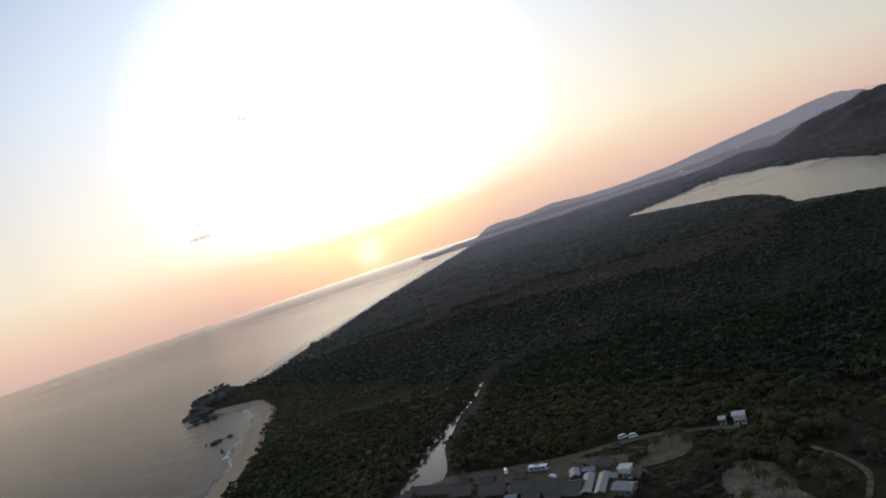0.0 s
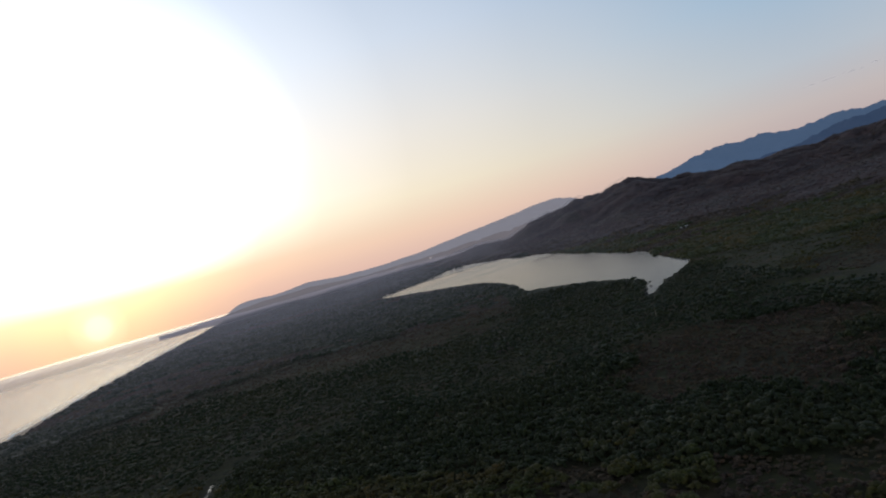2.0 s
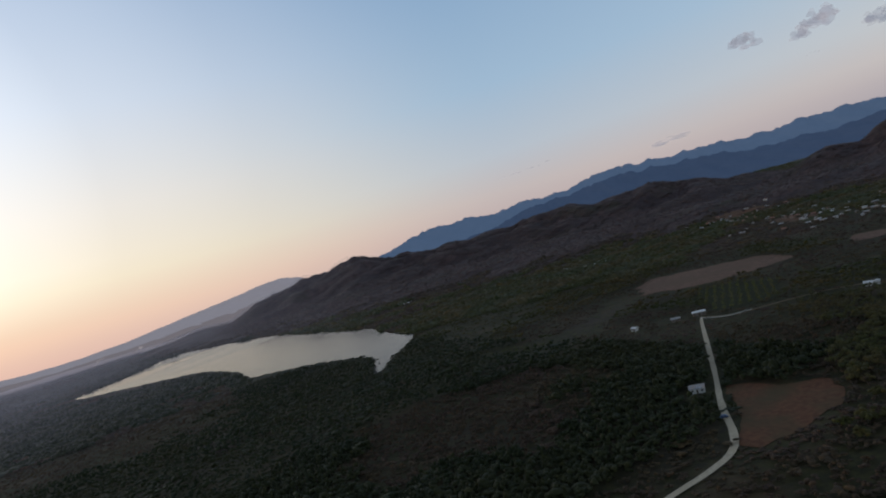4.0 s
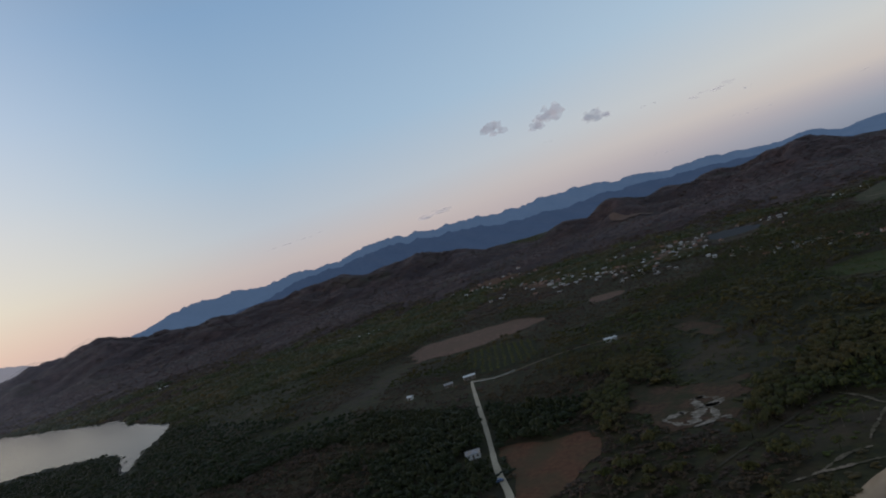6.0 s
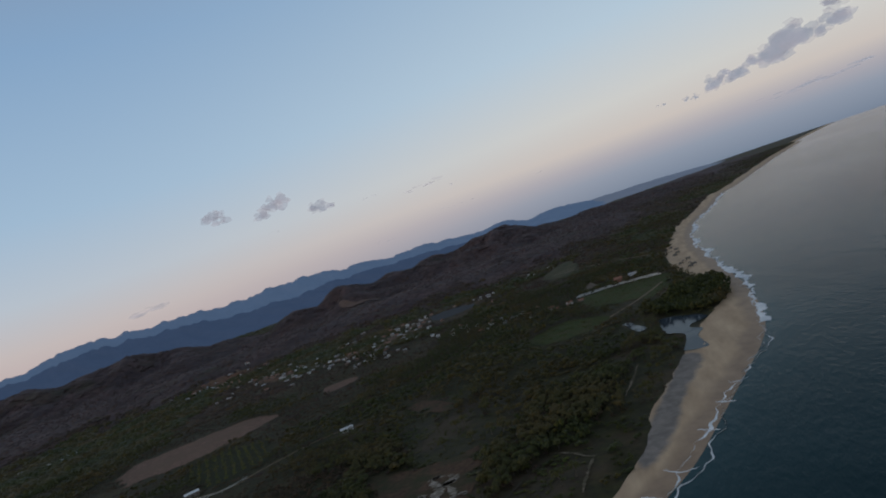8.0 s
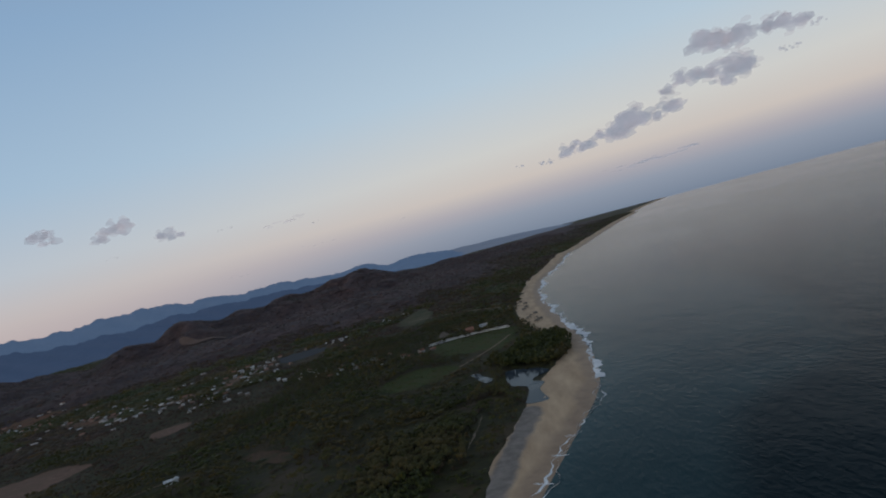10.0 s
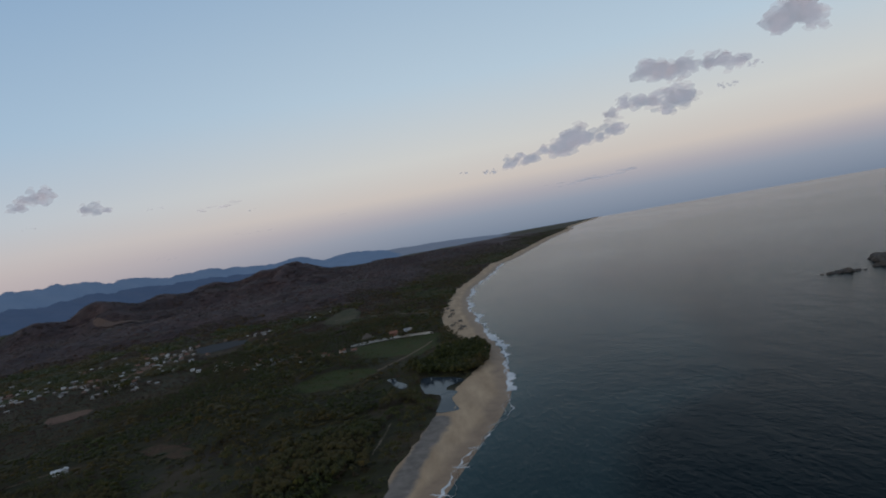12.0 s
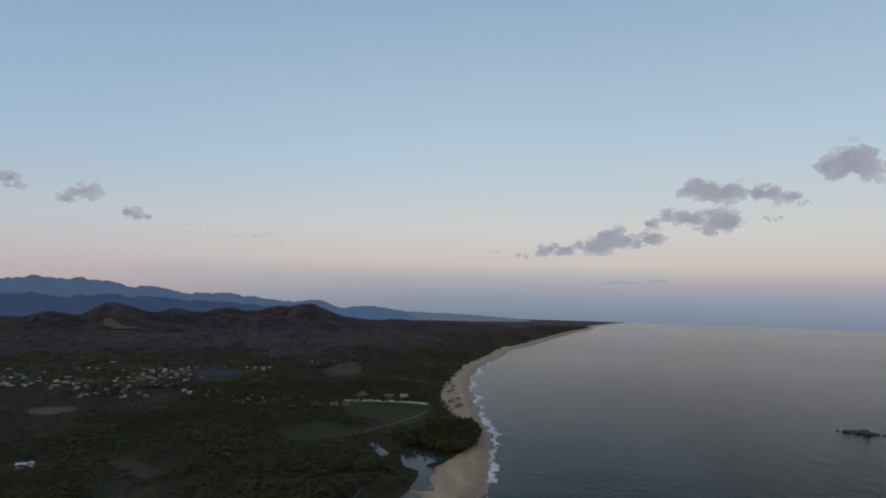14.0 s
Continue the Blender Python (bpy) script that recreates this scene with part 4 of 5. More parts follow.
def palm(fronds, segs, rng):
    """Unit palm, about 1 high: bent trunk and drooping feathered fronds."""
    vs, fs = [], []
    lean = rng.normal(0, 0.05, 2)
    for h, w in ((0, 0.026), (0.72, 0.014)):
        c = np.array([*(lean * h), h])
        vs += [c + np.array([w * math.cos(a), w * math.sin(a), 0]) for a in (0, 2.1, 4.2)]
    for k in range(3):
        j = (k + 1) % 3
        fs += [(k, j, 3 + j), (k, 3 + j, 3 + k)]
    top = np.array([*(lean * 0.72), 0.72])
    for k in range(fronds):
        a = 6.283 * (k + rng.uniform(-0.3, 0.3)) / fronds
        d, side = np.array([math.cos(a), math.sin(a), 0]), np.array([-math.sin(a), math.cos(a), 0])
        rise, reach = rng.uniform(0.08, 0.3), rng.uniform(0.3, 0.4)
        first = len(vs)
        for i in range(segs + 1):
            u = i / segs
            c = top + d * reach * u + np.array([0, 0, rise * 2 * u - (rise * 2 + 0.12) * u * u])
            w = 0.075 * math.sin(3.0 * (0.12 + 0.85 * u))
            vs += [c - side * w - np.array([0, 0, 0.045]), c, c + side * w - np.array([0, 0, 0.045])]
        for i in range(segs):
            b = first + 3 * i
            for j in (0, 1):
                fs += [(b + j, b + j + 1, b + j + 4), (b + j, b + j + 4, b + j + 3)]
    return np.array(vs), np.array(fs)


def joined(name, templates, xy, z, size, tall, mat, label, category, rng):
    """Many plants as one mesh: a template each, turned, scaled and set down."""
    pick = rng.integers(0, len(templates), len(xy))
    turn = rng.uniform(0, 6.283, len(xy))
    vs, fs, base = [], [], 0
    for k, (tv, tf) in enumerate(templates):
        m = pick == k
        n = m.sum()
        if not n:
            continue
        c, s = np.cos(turn[m])[:, None], np.sin(turn[m])[:, None]
        w, h = size[m][:, None], tall[m][:, None]
        x = (tv[None, :, 0] * c - tv[None, :, 1] * s) * w + xy[m][:, :1]
        y = (tv[None, :, 0] * s + tv[None, :, 1] * c) * w + xy[m][:, 1:]
        zz = tv[None, :, 2] * h + z[m][:, None]
        vs.append(np.stack([x, y, zz], -1).reshape(-1, 3))
        fs.append((tf[None] + (np.arange(n) * len(tv))[:, None, None] + base).reshape(-1, 3))
        base += n * len(tv)
    return tagged(new(name, mesh_of(name, np.concatenate(vs), np.concatenate(fs), mat)), label, category, kind="stuff")


def jittered(x0, x1, y0, y1, step, rng):
    x, y = np.meshgrid(np.arange(x0, x1, step), np.arange(y0, y1, step))
    p = np.stack([x.ravel(), y.ravel()], -1) + rng.uniform(-0.45, 0.45, (x.size, 2)) * step
    return p


def beach_widths(p):
    return np.array([beach_width(q) for q in p])


GRASSY = ("pasture", "beach_grass", "clearing", "meadow", "meadow_strip", "dry_pasture")
BARE = tuple(v for k, v in OUTLINES.items() if k not in ("village_ground", "village_earth", "red_bank", "dry_plot", "orchard_field", "foothill_strip", *GRASSY))
OPEN_AREAS = (LAGOON, RIVER, POOL, POND, INLET, *BARE)
SEEN_OVER = (*OPEN_AREAS, *(OUTLINES[k] for k in ("meadow", "meadow_strip", "clearing")))


def clear_of(x, y, areas=OPEN_AREAS):
    """Whether plan points lie off the water, fields, roads and the creek."""
    ok = np.ones(len(x), bool)
    for poly in areas:
        ok &= ~inside(poly, x, y)
    for name, line in LINES.items():
        ok &= distance_to(line, x, y) > (4.5 if name.startswith("sand_pit") else 2.4 if name[-1].isdigit() else 3.6)
    return ok & (distance_to(CREEK, x, y) > 2.6)


def free(p, s):
    """Plan points where plants can stand: off the beach, water, fields and roads."""
    return (s > np.maximum(beach_widths(p) * 0.98, 4)) & clear_of(p[:, 0], p[:, 1])


BUILT = [(-284, 256, 11), (-300, 462, 14), (-435, 362, 8), (-417, 390, 12), (-281, -2, 7), (-284, -9, 5), (-287, -51, 8)]


def around_built(p):
    ok = np.ones(len(p), bool)
    for x, y, r in BUILT:
        ok &= np.hypot(p[:, 0] - x, p[:, 1] - y) > r
    return ok


trees = np.random.default_rng(21)
NEAR_C = [clump(5, trees) for _ in range(10)]
MID_C = [clump(2, trees) for _ in range(8)]
FAR_C = [dome(trees) for _ in range(10)]
NEAR_P = [palm(10, 3, trees) for _ in range(6)]
FAR_P = [palm(7, 2, trees) for _ in range(5)]


def plant_zone(step, r0, r1, clumps, palms):
    p = jittered(CENTRE[0] - 1.15 * r1, CENTRE[0] + 1.15 * r1, CENTRE[1] - 1.15 * r1, CENTRE[1] + 1.15 * r1, step, trees)
    d = p - CENTRE
    r, a = np.hypot(*d.T), np.degrees(np.arctan2(d[:, 0], d[:, 1]))
    fade = r + 0.09 * r * rough(p[:, 0], p[:, 1], 70)
    keep = (fade >= r0) & (fade < r1) & (a > -152) & (a < 24)
    p, r, a = p[keep], r[keep], a[keep]
    s = shore_side(p[:, 0], p[:, 1])
    p, r, a, s = (v[s > 3] for v in (p, r, a, s))
    ok = free(p, s) & around_built(p)
    p, r, a, s = p[ok], r[ok], a[ok], s[ok]
    x, y = p.T
    z = land_height(x, y, s)
    low = z < 15 + 8 * rough(x, y, 38)
    p, r, a, s, x, y, z = (v[low] for v in (p, r, a, s, x, y, z))
    patchy, wide = rough(x, y, 38), rough(x, y, 130)
    wet_side = (x < -250) & (y < 330) & (x < -330 + 0.6 * y)
    dry = (~wet_side & (wide + 0.4 * patchy > 0.34)) | (wet_side & (a < -84) & (r > 560) & (wide + 0.5 * patchy > 0.38)) | (np.hypot(x + 400, y - 175) + 60 * patchy < 70)
    slope = z > 9 + 5 * patchy
    wet_side &= ~slope
    dry |= slope
    grove = ~wet_side & ~dry & (x > -330) & (patchy + 0.5 * wide > -0.25) & (y > 130)
    rows_of = ~wet_side & ~dry & (np.hypot(x + 350, y - 330) < 130)
    grove |= rows_of
    open_ = ~wet_side & ~slope & (rough(x, y, 47) + 0.6 * rough(y, x, 90) > 0.55)
    village = (np.hypot(x + 470, y - 915) < 110) | (np.hypot(x + 380, y - 1010) < 70) | (np.hypot(x + 215, y - 755) < 60) | (np.hypot(x + 770, y - 1000) < 90)
    thin = trees.uniform(size=len(x))
    stay = (~open_ | (thin < 0.5)) & (~village | (thin < 0.95)) & (~dry | (thin < 0.75))
    bank = np.hypot(x + 340, y + 160) < 140
    for u in (0.0, 0.012, 0.024, 0.036, 0.048, 0.06):
        ux, uy = x[bank] + (x[bank] - CENTRE[0]) * u, y[bank] + (y[bank] - CENTRE[1]) * u
        stay[bank] &= ~inside(RIVER, ux, uy) & (distance_to(RIVER, ux, uy) > (1.6 if u else 2.2))
    behind = (s < beach_widths(p) + 26) & (y > 240) & (y < 540)
    stay &= ~behind | (thin < 0.35)
    stay &= ~inside(OUTLINES["orchard_field"], x, y)
    lawn = np.zeros(len(x), bool)
    for nm in GRASSY:
        lawn |= inside(OUTLINES[nm], x + 7 * rough(x, y, 9), y + 7 * rough(y, x, 9))
    stay &= ~lawn | (thin < 0.85)
    size = trees.lognormal(math.log(step * 1.5), 0.28, len(x))
    tall = trees.lognormal(math.log(6.2), 0.2, len(x)) * np.where(wet_side, 1.0, 0.85) * (1 + 0.25 * rough(x, y, 31))
    grove &= ~lawn
    scrap = trees.uniform(0.35, 0.8, len(x))
    size, tall = np.where(lawn, size * scrap, size), np.where(lawn, tall * scrap ** 2 * 0.6, tall)
    small = dry | behind | (open_ & ~grove)
    size, tall = np.where(small, size * 0.8, size), np.where(small, tall * 0.55, tall)
    # plants on the camera's side of open ground are lowered to keep it in view
    rim = np.ones(len(x), bool)
    for u in (0.018, 0.036, 0.054):
        rim &= clear_of(x + (x - CENTRE[0]) * u, y + (y - CENTRE[1]) * u, SEEN_OVER)
    tall = np.where(rim | lawn, tall, tall * 0.3)
    grove &= rim
    for name, m, tpl, mat, lab in (
            ("grass_tufts", lawn, clumps, "tuft", "rough green grass and low bushes in clearings"),
            ("mangrove_forest", wet_side & ~dry & ~lawn, clumps, "mangrove", "dense dark green mangrove canopy"),
            ("dry_scrub", dry & ~lawn, clumps, "dry_scrub", "leafless brownish dry scrub"),
            ("broadleaf_wood", ~wet_side & ~dry & ~grove & ~lawn, clumps, "broadleaf", "dark green broadleaf trees and bushes")):
        m = m & stay
        if m.any():
            joined(name, tpl, p[m], z[m] - 0.12 * tall[m], size[m], tall[m], M[mat], lab, "trees", trees)
    m = grove & stay
    if m.any():
        h = trees.uniform(5.5, 9.0, m.sum())
        joined("palm_grove", palms, p[m], z[m], h * 0.85, h, M["palm"], "dense coconut palm grove", "palms", trees)
        m2 = m & (trees.uniform(size=len(x)) < 0.55)
        joined("grove_undergrowth", clumps, p[m2] + trees.normal(0, 2, (m2.sum(), 2)), z[m2] - 0.5, size[m2] * 0.8, tall[m2] * 0.55, M["dry_scrub"], "low brownish undergrowth beneath palms", "bushes", trees)


plant_zone(3.8, 120, 470, NEAR_C, NEAR_P)
plant_zone(5.3, 470, 900, MID_C, FAR_P)
plant_zone(7.6, 900, 1500, FAR_C, FAR_P)
plant_zone(9.5, 1500, 2100, FAR_C, FAR_P)
plant_zone(13.0, 2100, 3300, FAR_C, FAR_P)

# leafless dry trees on the hill slopes
hp = jittered(-2600, 500, 300, 2750, 10.0, trees)
hd = hp - CENTRE
hr, ha = np.hypot(*hd.T), np.degrees(np.arctan2(hd[:, 0], hd[:, 1]))
hp = hp[(hr > 1150) & (hr < 2750) & (ha > -86) & (ha < 8)]
hs = shore_side(hp[:, 0], hp[:, 1])
hz = land_height(hp[:, 0], hp[:, 1], hs)
keep = (hz > 13 + 8 * rough(hp[:, 0], hp[:, 1], 38)) & (hs > 60) & (trees.uniform(size=len(hp)) < 0.85 + 0.3 * rough(hp[:, 0], hp[:, 1], 90)) & ~inside(POND, hp[:, 0], hp[:, 1])
for pts, *_ in SCARS.values():
    keep &= distance_to(curve_through(pts, 20.0), hp[:, 0], hp[:, 1]) > 15
hp, hz, hs = hp[keep], hz[keep], hs[keep]
hm = sum(land_height(hp[:, 0] + dx, hp[:, 1] + dy, hs) for dx, dy in ((18, 0), (-18, 0), (0, 18), (0, -18))) / 4
hp, hz = hp[hz < hm + 1.5], hz[hz < hm + 1.5]
joined("hill_scrub", FAR_C, hp, hz - 0.8, trees.lognormal(math.log(9.5), 0.3, len(hp)), trees.lognormal(math.log(1.9), 0.25, len(hp)), M["hill_scrub"], "leafless purple-brown scrub on the hill slopes", "scrub", trees)

# orchard rows
o_line = OUTLINES["orchard_field"]
ou, ov = np.meshgrid(np.arange(-80, 80, 6.5), np.arange(-80, 80, 2.8))
oc, os_ = math.cos(radians(38)), math.sin(radians(38))
op = np.stack([o_line[:, 0].mean() + ou * oc - ov * os_, o_line[:, 1].mean() + ou * os_ + ov * oc], -1).reshape(-1, 2) + trees.normal(0, 0.3, (ou.size, 2))
op = op[inside(o_line, op[:, 0], op[:, 1])]
joined("orchard_rows", MID_C, op, ground_at(op[:, 0], op[:, 1]) + 0.1, trees.uniform(3.2, 4.2, len(op)), trees.uniform(2.4, 3.6, len(op)), M["orchard"], "yellow-green orchard bushes in straight rows", "orchard", trees)

# dense wood on the point beside the pool
pt = curve_through([(-58, 544), (-38, 533), (-24, 521), (-12, 534), (0, 566), (5, 590), (5, 622), (-4, 650), (-26, 640), (-48, 600), (-70, 578), (-62, 556)], 8.0, True)
pp = jittered(-110, 10, 515, 662, 3.4, trees)
pp = pp[inside(pt, pp[:, 0], pp[:, 1]) & clear_of(pp[:, 0], pp[:, 1])]
joined("point_wood", NEAR_C, pp, ground_at(pp[:, 0], pp[:, 1]) - 0.5, trees.uniform(5, 8.5, len(pp)), trees.uniform(5, 10, len(pp)) * (1 + 0.25 * rough(pp[:, 0], pp[:, 1], 12)), M["broadleaf"], "dense dark green wood on the sandy point", "trees", trees)

# ---------------------------------------------------------------- houses


def level(x, y):
    return float(ground_at(x, y)[0])


def thing(name, label, category, group=""):
    return tagged(new(name), label, category, group)


def gable(bm, w, d, z, rise, over, thick):
    """Two roof slabs on a w by d plan, ridge along x."""
    for s in (-1, 1):
        e = d / 2 + over
        lowz = z - over * rise / (d / 2)
        pts = [(-w / 2 - over, s * e, lowz), (w / 2 + over, s * e, lowz), (w / 2 + over, 0, z + rise), (-w / 2 - over, 0, z + rise)]
        lo = [bm.verts.new(p) for p in pts]
        hi = [bm.verts.new((p[0], p[1], p[2] + thick)) for p in pts]
        for q in ((0, 1, 2, 3), (7, 6, 5, 4), (0, 4, 5, 1), (1, 5, 6, 2), (2, 6, 7, 3), (3, 7, 4, 0)):
            bm.faces.new([(lo + hi)[i] for i in q])
    bmesh.ops.recalc_face_normals(bm, faces=bm.faces)
    return bm


def house(label, w, d, h, rise, wall, roof, group="village houses", flat=False):
    """A small one-storey house: walls with gables, a pitched or flat roof, a door and windows with frames."""
    e = thing("house", label, "house", group)
    bm = boxed(-w / 2, w / 2, -d / 2, d / 2, -0.6, h)
    if not flat:
        for x in (-w / 2, w / 2 - 0.2):
            a = [bm.verts.new(p) for p in ((x, -d / 2, h), (x, d / 2, h), (x, 0, h + rise - 0.02), (x + 0.2, -d / 2, h), (x + 0.2, d / 2, h), (x + 0.2, 0, h + rise - 0.02))]
            for q in ((0, 1, 2), (5, 4, 3), (0, 2, 5, 3), (2, 1, 4, 5)):
                bm.faces.new([a[i] for i in q])
    part("wall", bm, M[wall], e)
    if flat:
        part("roof", boxed(-w / 2 - 0.3, w / 2 + 0.3, -d / 2 - 0.3, d / 2 + 0.3, h, h + 0.22, bevel=0.04), M[roof], e)
    else:
        part("roof", gable(bmesh.new(), w, d, h, rise, 0.45, 0.14), M[roof], e)
    part("door", boxed(-0.5, 0.5, -d / 2 - 0.05, -d / 2 + 0.02, 0.0, 2.1), M["wood"], e)
    for x in (-w * 0.32, w * 0.32):
        win = part("window", boxed(x - 0.55, x + 0.55, -d / 2 - 0.06, -d / 2 + 0.02, 1.0, 2.05), M["wall_block"], e)
        part("pane", boxed(x - 0.45, x + 0.45, -d / 2 - 0.08, -d / 2 - 0.03, 1.1, 1.95), M["glass_dark"], win)
    return e


def put(e, x, y, turn=0.0, lift=0.0):
    e.matrix_world = pose(x, y, level(x, y) + lift, 0, 0, turn)
    return e


KINDS = [
    house("small white house with a zinc roof", 5.5, 4.2, 2.2, 0.8, "wall_white", "roof_metal"),
    house("white house with a pale flat roof", 5.2, 4.6, 2.3, 0, "wall_white", "roof_white", flat=True),
    house("block house with a red tiled roof", 6, 4.8, 2.2, 1.1, "wall_block", "roof_tile"),
    house("long block house with a zinc roof", 7.5, 4.4, 2.2, 0.8, "wall_block", "roof_metal"),
    house("small white house with a red tiled roof", 6, 5, 2.6, 1.3, "wall_white", "roof_tile"),
    house("grey block house with a flat roof", 5.2, 4.6, 2.3, 0, "wall_block", "roof_metal", flat=True),
]
CLUSTERS = [  # x, y, spread x, spread y, count, kinds
    (-485, 900, 120, 120, 50, (0, 1, 2, 3, 5, 3, 5, 2)), (-405, 980, 85, 105, 36, (0, 3, 3, 2, 5, 5)), (-430, 790, 75, 50, 14, (0, 3, 5, 2)), (-585, 890, 80, 85, 32, (0, 3, 5, 2)),
    (-780, 985, 65, 60, 30, (2, 4, 0, 3, 5)), (-690, 950, 60, 60, 22, (0, 2, 5)), (-215, 752, 38, 26, 20, (2, 4, 2, 0)),
    (-290, 800, 30, 25, 8, (0, 4, 1)), (-315, 1045, 40, 30, 6, (3, 0)), (-880, 720, 70, 40, 8, (0, 3)), (-1300, 545, 60, 25, 5, (0, 1)), (-230, 1130, 60, 40, 7, (0, 1)),
    (-150, 725, 22, 14, 5, (4, 2)),
]
first_use = set()
spots = []
vill = np.random.default_rng(5)
for cx, cy, sx_, sy_, count, kinds in CLUSTERS:
    tries = 0
    while count and tries < 400:
        tries += 1
        x, y = cx + vill.normal(0, sx_ * 0.55), cy + vill.normal(0, sy_ * 0.55)
        if any(math.hypot(x - a, y - b) < 10 for a, b in spots) or inside(POND, np.array([x]), np.array([y]))[0]:
            continue
        spots.append((x, y))
        count -= 1
        k = int(vill.choice(kinds))
        turn = float(vill.choice([20, 110, 200, 290]) + vill.normal(0, 12))
        m = pose(x, y, level(x, y), 0, 0, turn)
        if k in first_use:
            copy_thing(KINDS[k], m)
        else:
            KINDS[k].matrix_world = m
            first_use.add(k)

# lone farm buildings on the plain
put(house("long white farm building with a white roof", 5.4, 3.6, 2.5, 0.9, "wall_white", "roof_white", "farm buildings"), -305, 464, 25)
put(house("low white annex of the farm building", 3.4, 3.2, 2.4, 0.7, "wall_white", "roof_white", "farm buildings"), -301, 467.5, 115)
put(house("grey house with a zinc roof beside the road", 7.5, 6.5, 2.8, 1.0, "wall_white", "roof_metal", "farm buildings"), -289, 261, 40)
put(house("small white shed on the pasture", 4.5, 3.6, 2.5, 0.7, "wall_white", "roof_white", "farm buildings"), -437, 365, 10)
put(house("flat-roofed grey house at the road's end", 10, 6, 3.0, 0, "wall_block", "roof_white", "farm buildings", flat=True), -404, 404, 45)
put(house("zinc-roofed shed at the road's end", 7, 4, 2.6, 0.8, "wall_block", "roof_metal", "farm buildings"), -414, 388, 45)
put(house("white house at the edge of the mangroves", 4.6, 4.2, 4.4, 0.8, "wall_white", "roof_white", "settlement buildings"), -284, -1, 80)
put(house("small white hut at the edge of the mangroves", 2.4, 2.4, 3.0, 0.6, "wall_white", "roof_white", "settlement buildings"), -286, -8, 80)

# ---------------------------------------------------------------- walled compound at the meadow


def pagoda(x, y):
    """A wide thatched pavilion: posts, a hipped roof and a small upper roof."""
    e = thing("pavilion", "pale pavilion with a tall hipped roof", "pavilion")
    for i, (px, py) in enumerate(((-7, -5), (7, -5), (7, 5), (-7, 5), (0, -5), (0, 5))):
        part("post", boxed(px - 0.2, px + 0.2, py - 0.2, py + 0.2, -0.5, 3.2), M["wood"], e)
    for name, z0, z1, a, b in (("roof", 3.0, 8.5, 1.0, 0.12), ("ridge_cap", 8.3, 9.4, 0.16, 0.05)):
        bm = bmesh.new()
        lo = [bm.verts.new((8.5 * a * sx1, 6.5 * a * sy1, z0)) for sx1, sy1 in ((-1, -1), (1, -1), (1, 1), (-1, 1))]
        hi = [bm.verts.new((8.5 * b * sx1, 6.5 * b * sy1, z1)) for sx1, sy1 in ((-1, -1), (1, -1), (1, 1), (-1, 1))]
        bm.faces.new(lo[::-1])
        bm.faces.new(hi)
        for k in range(4):
            bm.faces.new((lo[k], lo[(k + 1) % 4], hi[(k + 1) % 4], hi[k]))
        part(name, bm, M["thatch"], e)
    part("floor_slab", boxed(-8, 8, -6, 6, -0.6, 0.15), M["wall_block"], e)
    return put(e, x, y, 8)


pagoda(-116, 788)
put(house("red two-storey house behind the meadow", 9, 7, 6.0, 1.8, "roof_tile", "roof_tile", "compound houses"), -84, 776, 5)
put(house("grey house with a steep roof behind the meadow", 9, 7, 4.0, 3.0, "wall_block", "roof_metal", "compound houses"), -67, 783, 5)
wall_line = curve_through([(-134, 762), (-100, 768), (-70, 764), (-38, 752)], 8.0)
boundary = thing("boundary_wall", "long low white boundary wall with piers", "wall")
for (x0, y0), (x1, y1) in zip(wall_line[:-1], wall_line[1:]):
    L = math.hypot(x1 - x0, y1 - y0)
    seg = part("wall_panel", boxed(0.2, L - 0.2, -0.12, 0.12, -0.4, 2.5), M["roof_white"], boundary)
    seg.matrix_world = pose(x0, y0, level(x0, y0), 0, 0, math.degrees(math.atan2(y1 - y0, x1 - x0)))
    pier = part("pier", boxed(-0.2, 0.2, -0.2, 0.2, -0.4, 2.8), M["wall_white"], boundary)
    pier.matrix_world = pose(x0, y0, level(x0, y0), 0, 0, math.degrees(math.atan2(y1 - y0, x1 - x0)))

# low white fence pieces along the farm track
fence = thing("fence", "pale low fence along the farm track", "fence")
track = curve_through([(-392, 392), (-372, 396), (-362, 412)], 7.0)
for (x0, y0), (x1, y1) in zip(track[:-1], track[1:]):
    L, a = math.hypot(x1 - x0, y1 - y0), math.degrees(math.atan2(y1 - y0, x1 - x0))
    for nm, z0, z1 in (("rail", 0.5, 0.7), ("rail", 1.1, 1.3)):
        part(nm, boxed(0, L, -0.06, 0.06, z0, z1), M["wall_white"], fence).matrix_world = pose(x0, y0, level(x0, y0) + 0.3, 0, 0, a)
    part("post", boxed(-0.1, 0.1, -0.1, 0.1, -0.6, 1.5), M["wall_white"], fence).matrix_world = pose(x0, y0, level(x0, y0) + 0.3, 0, 0, a)

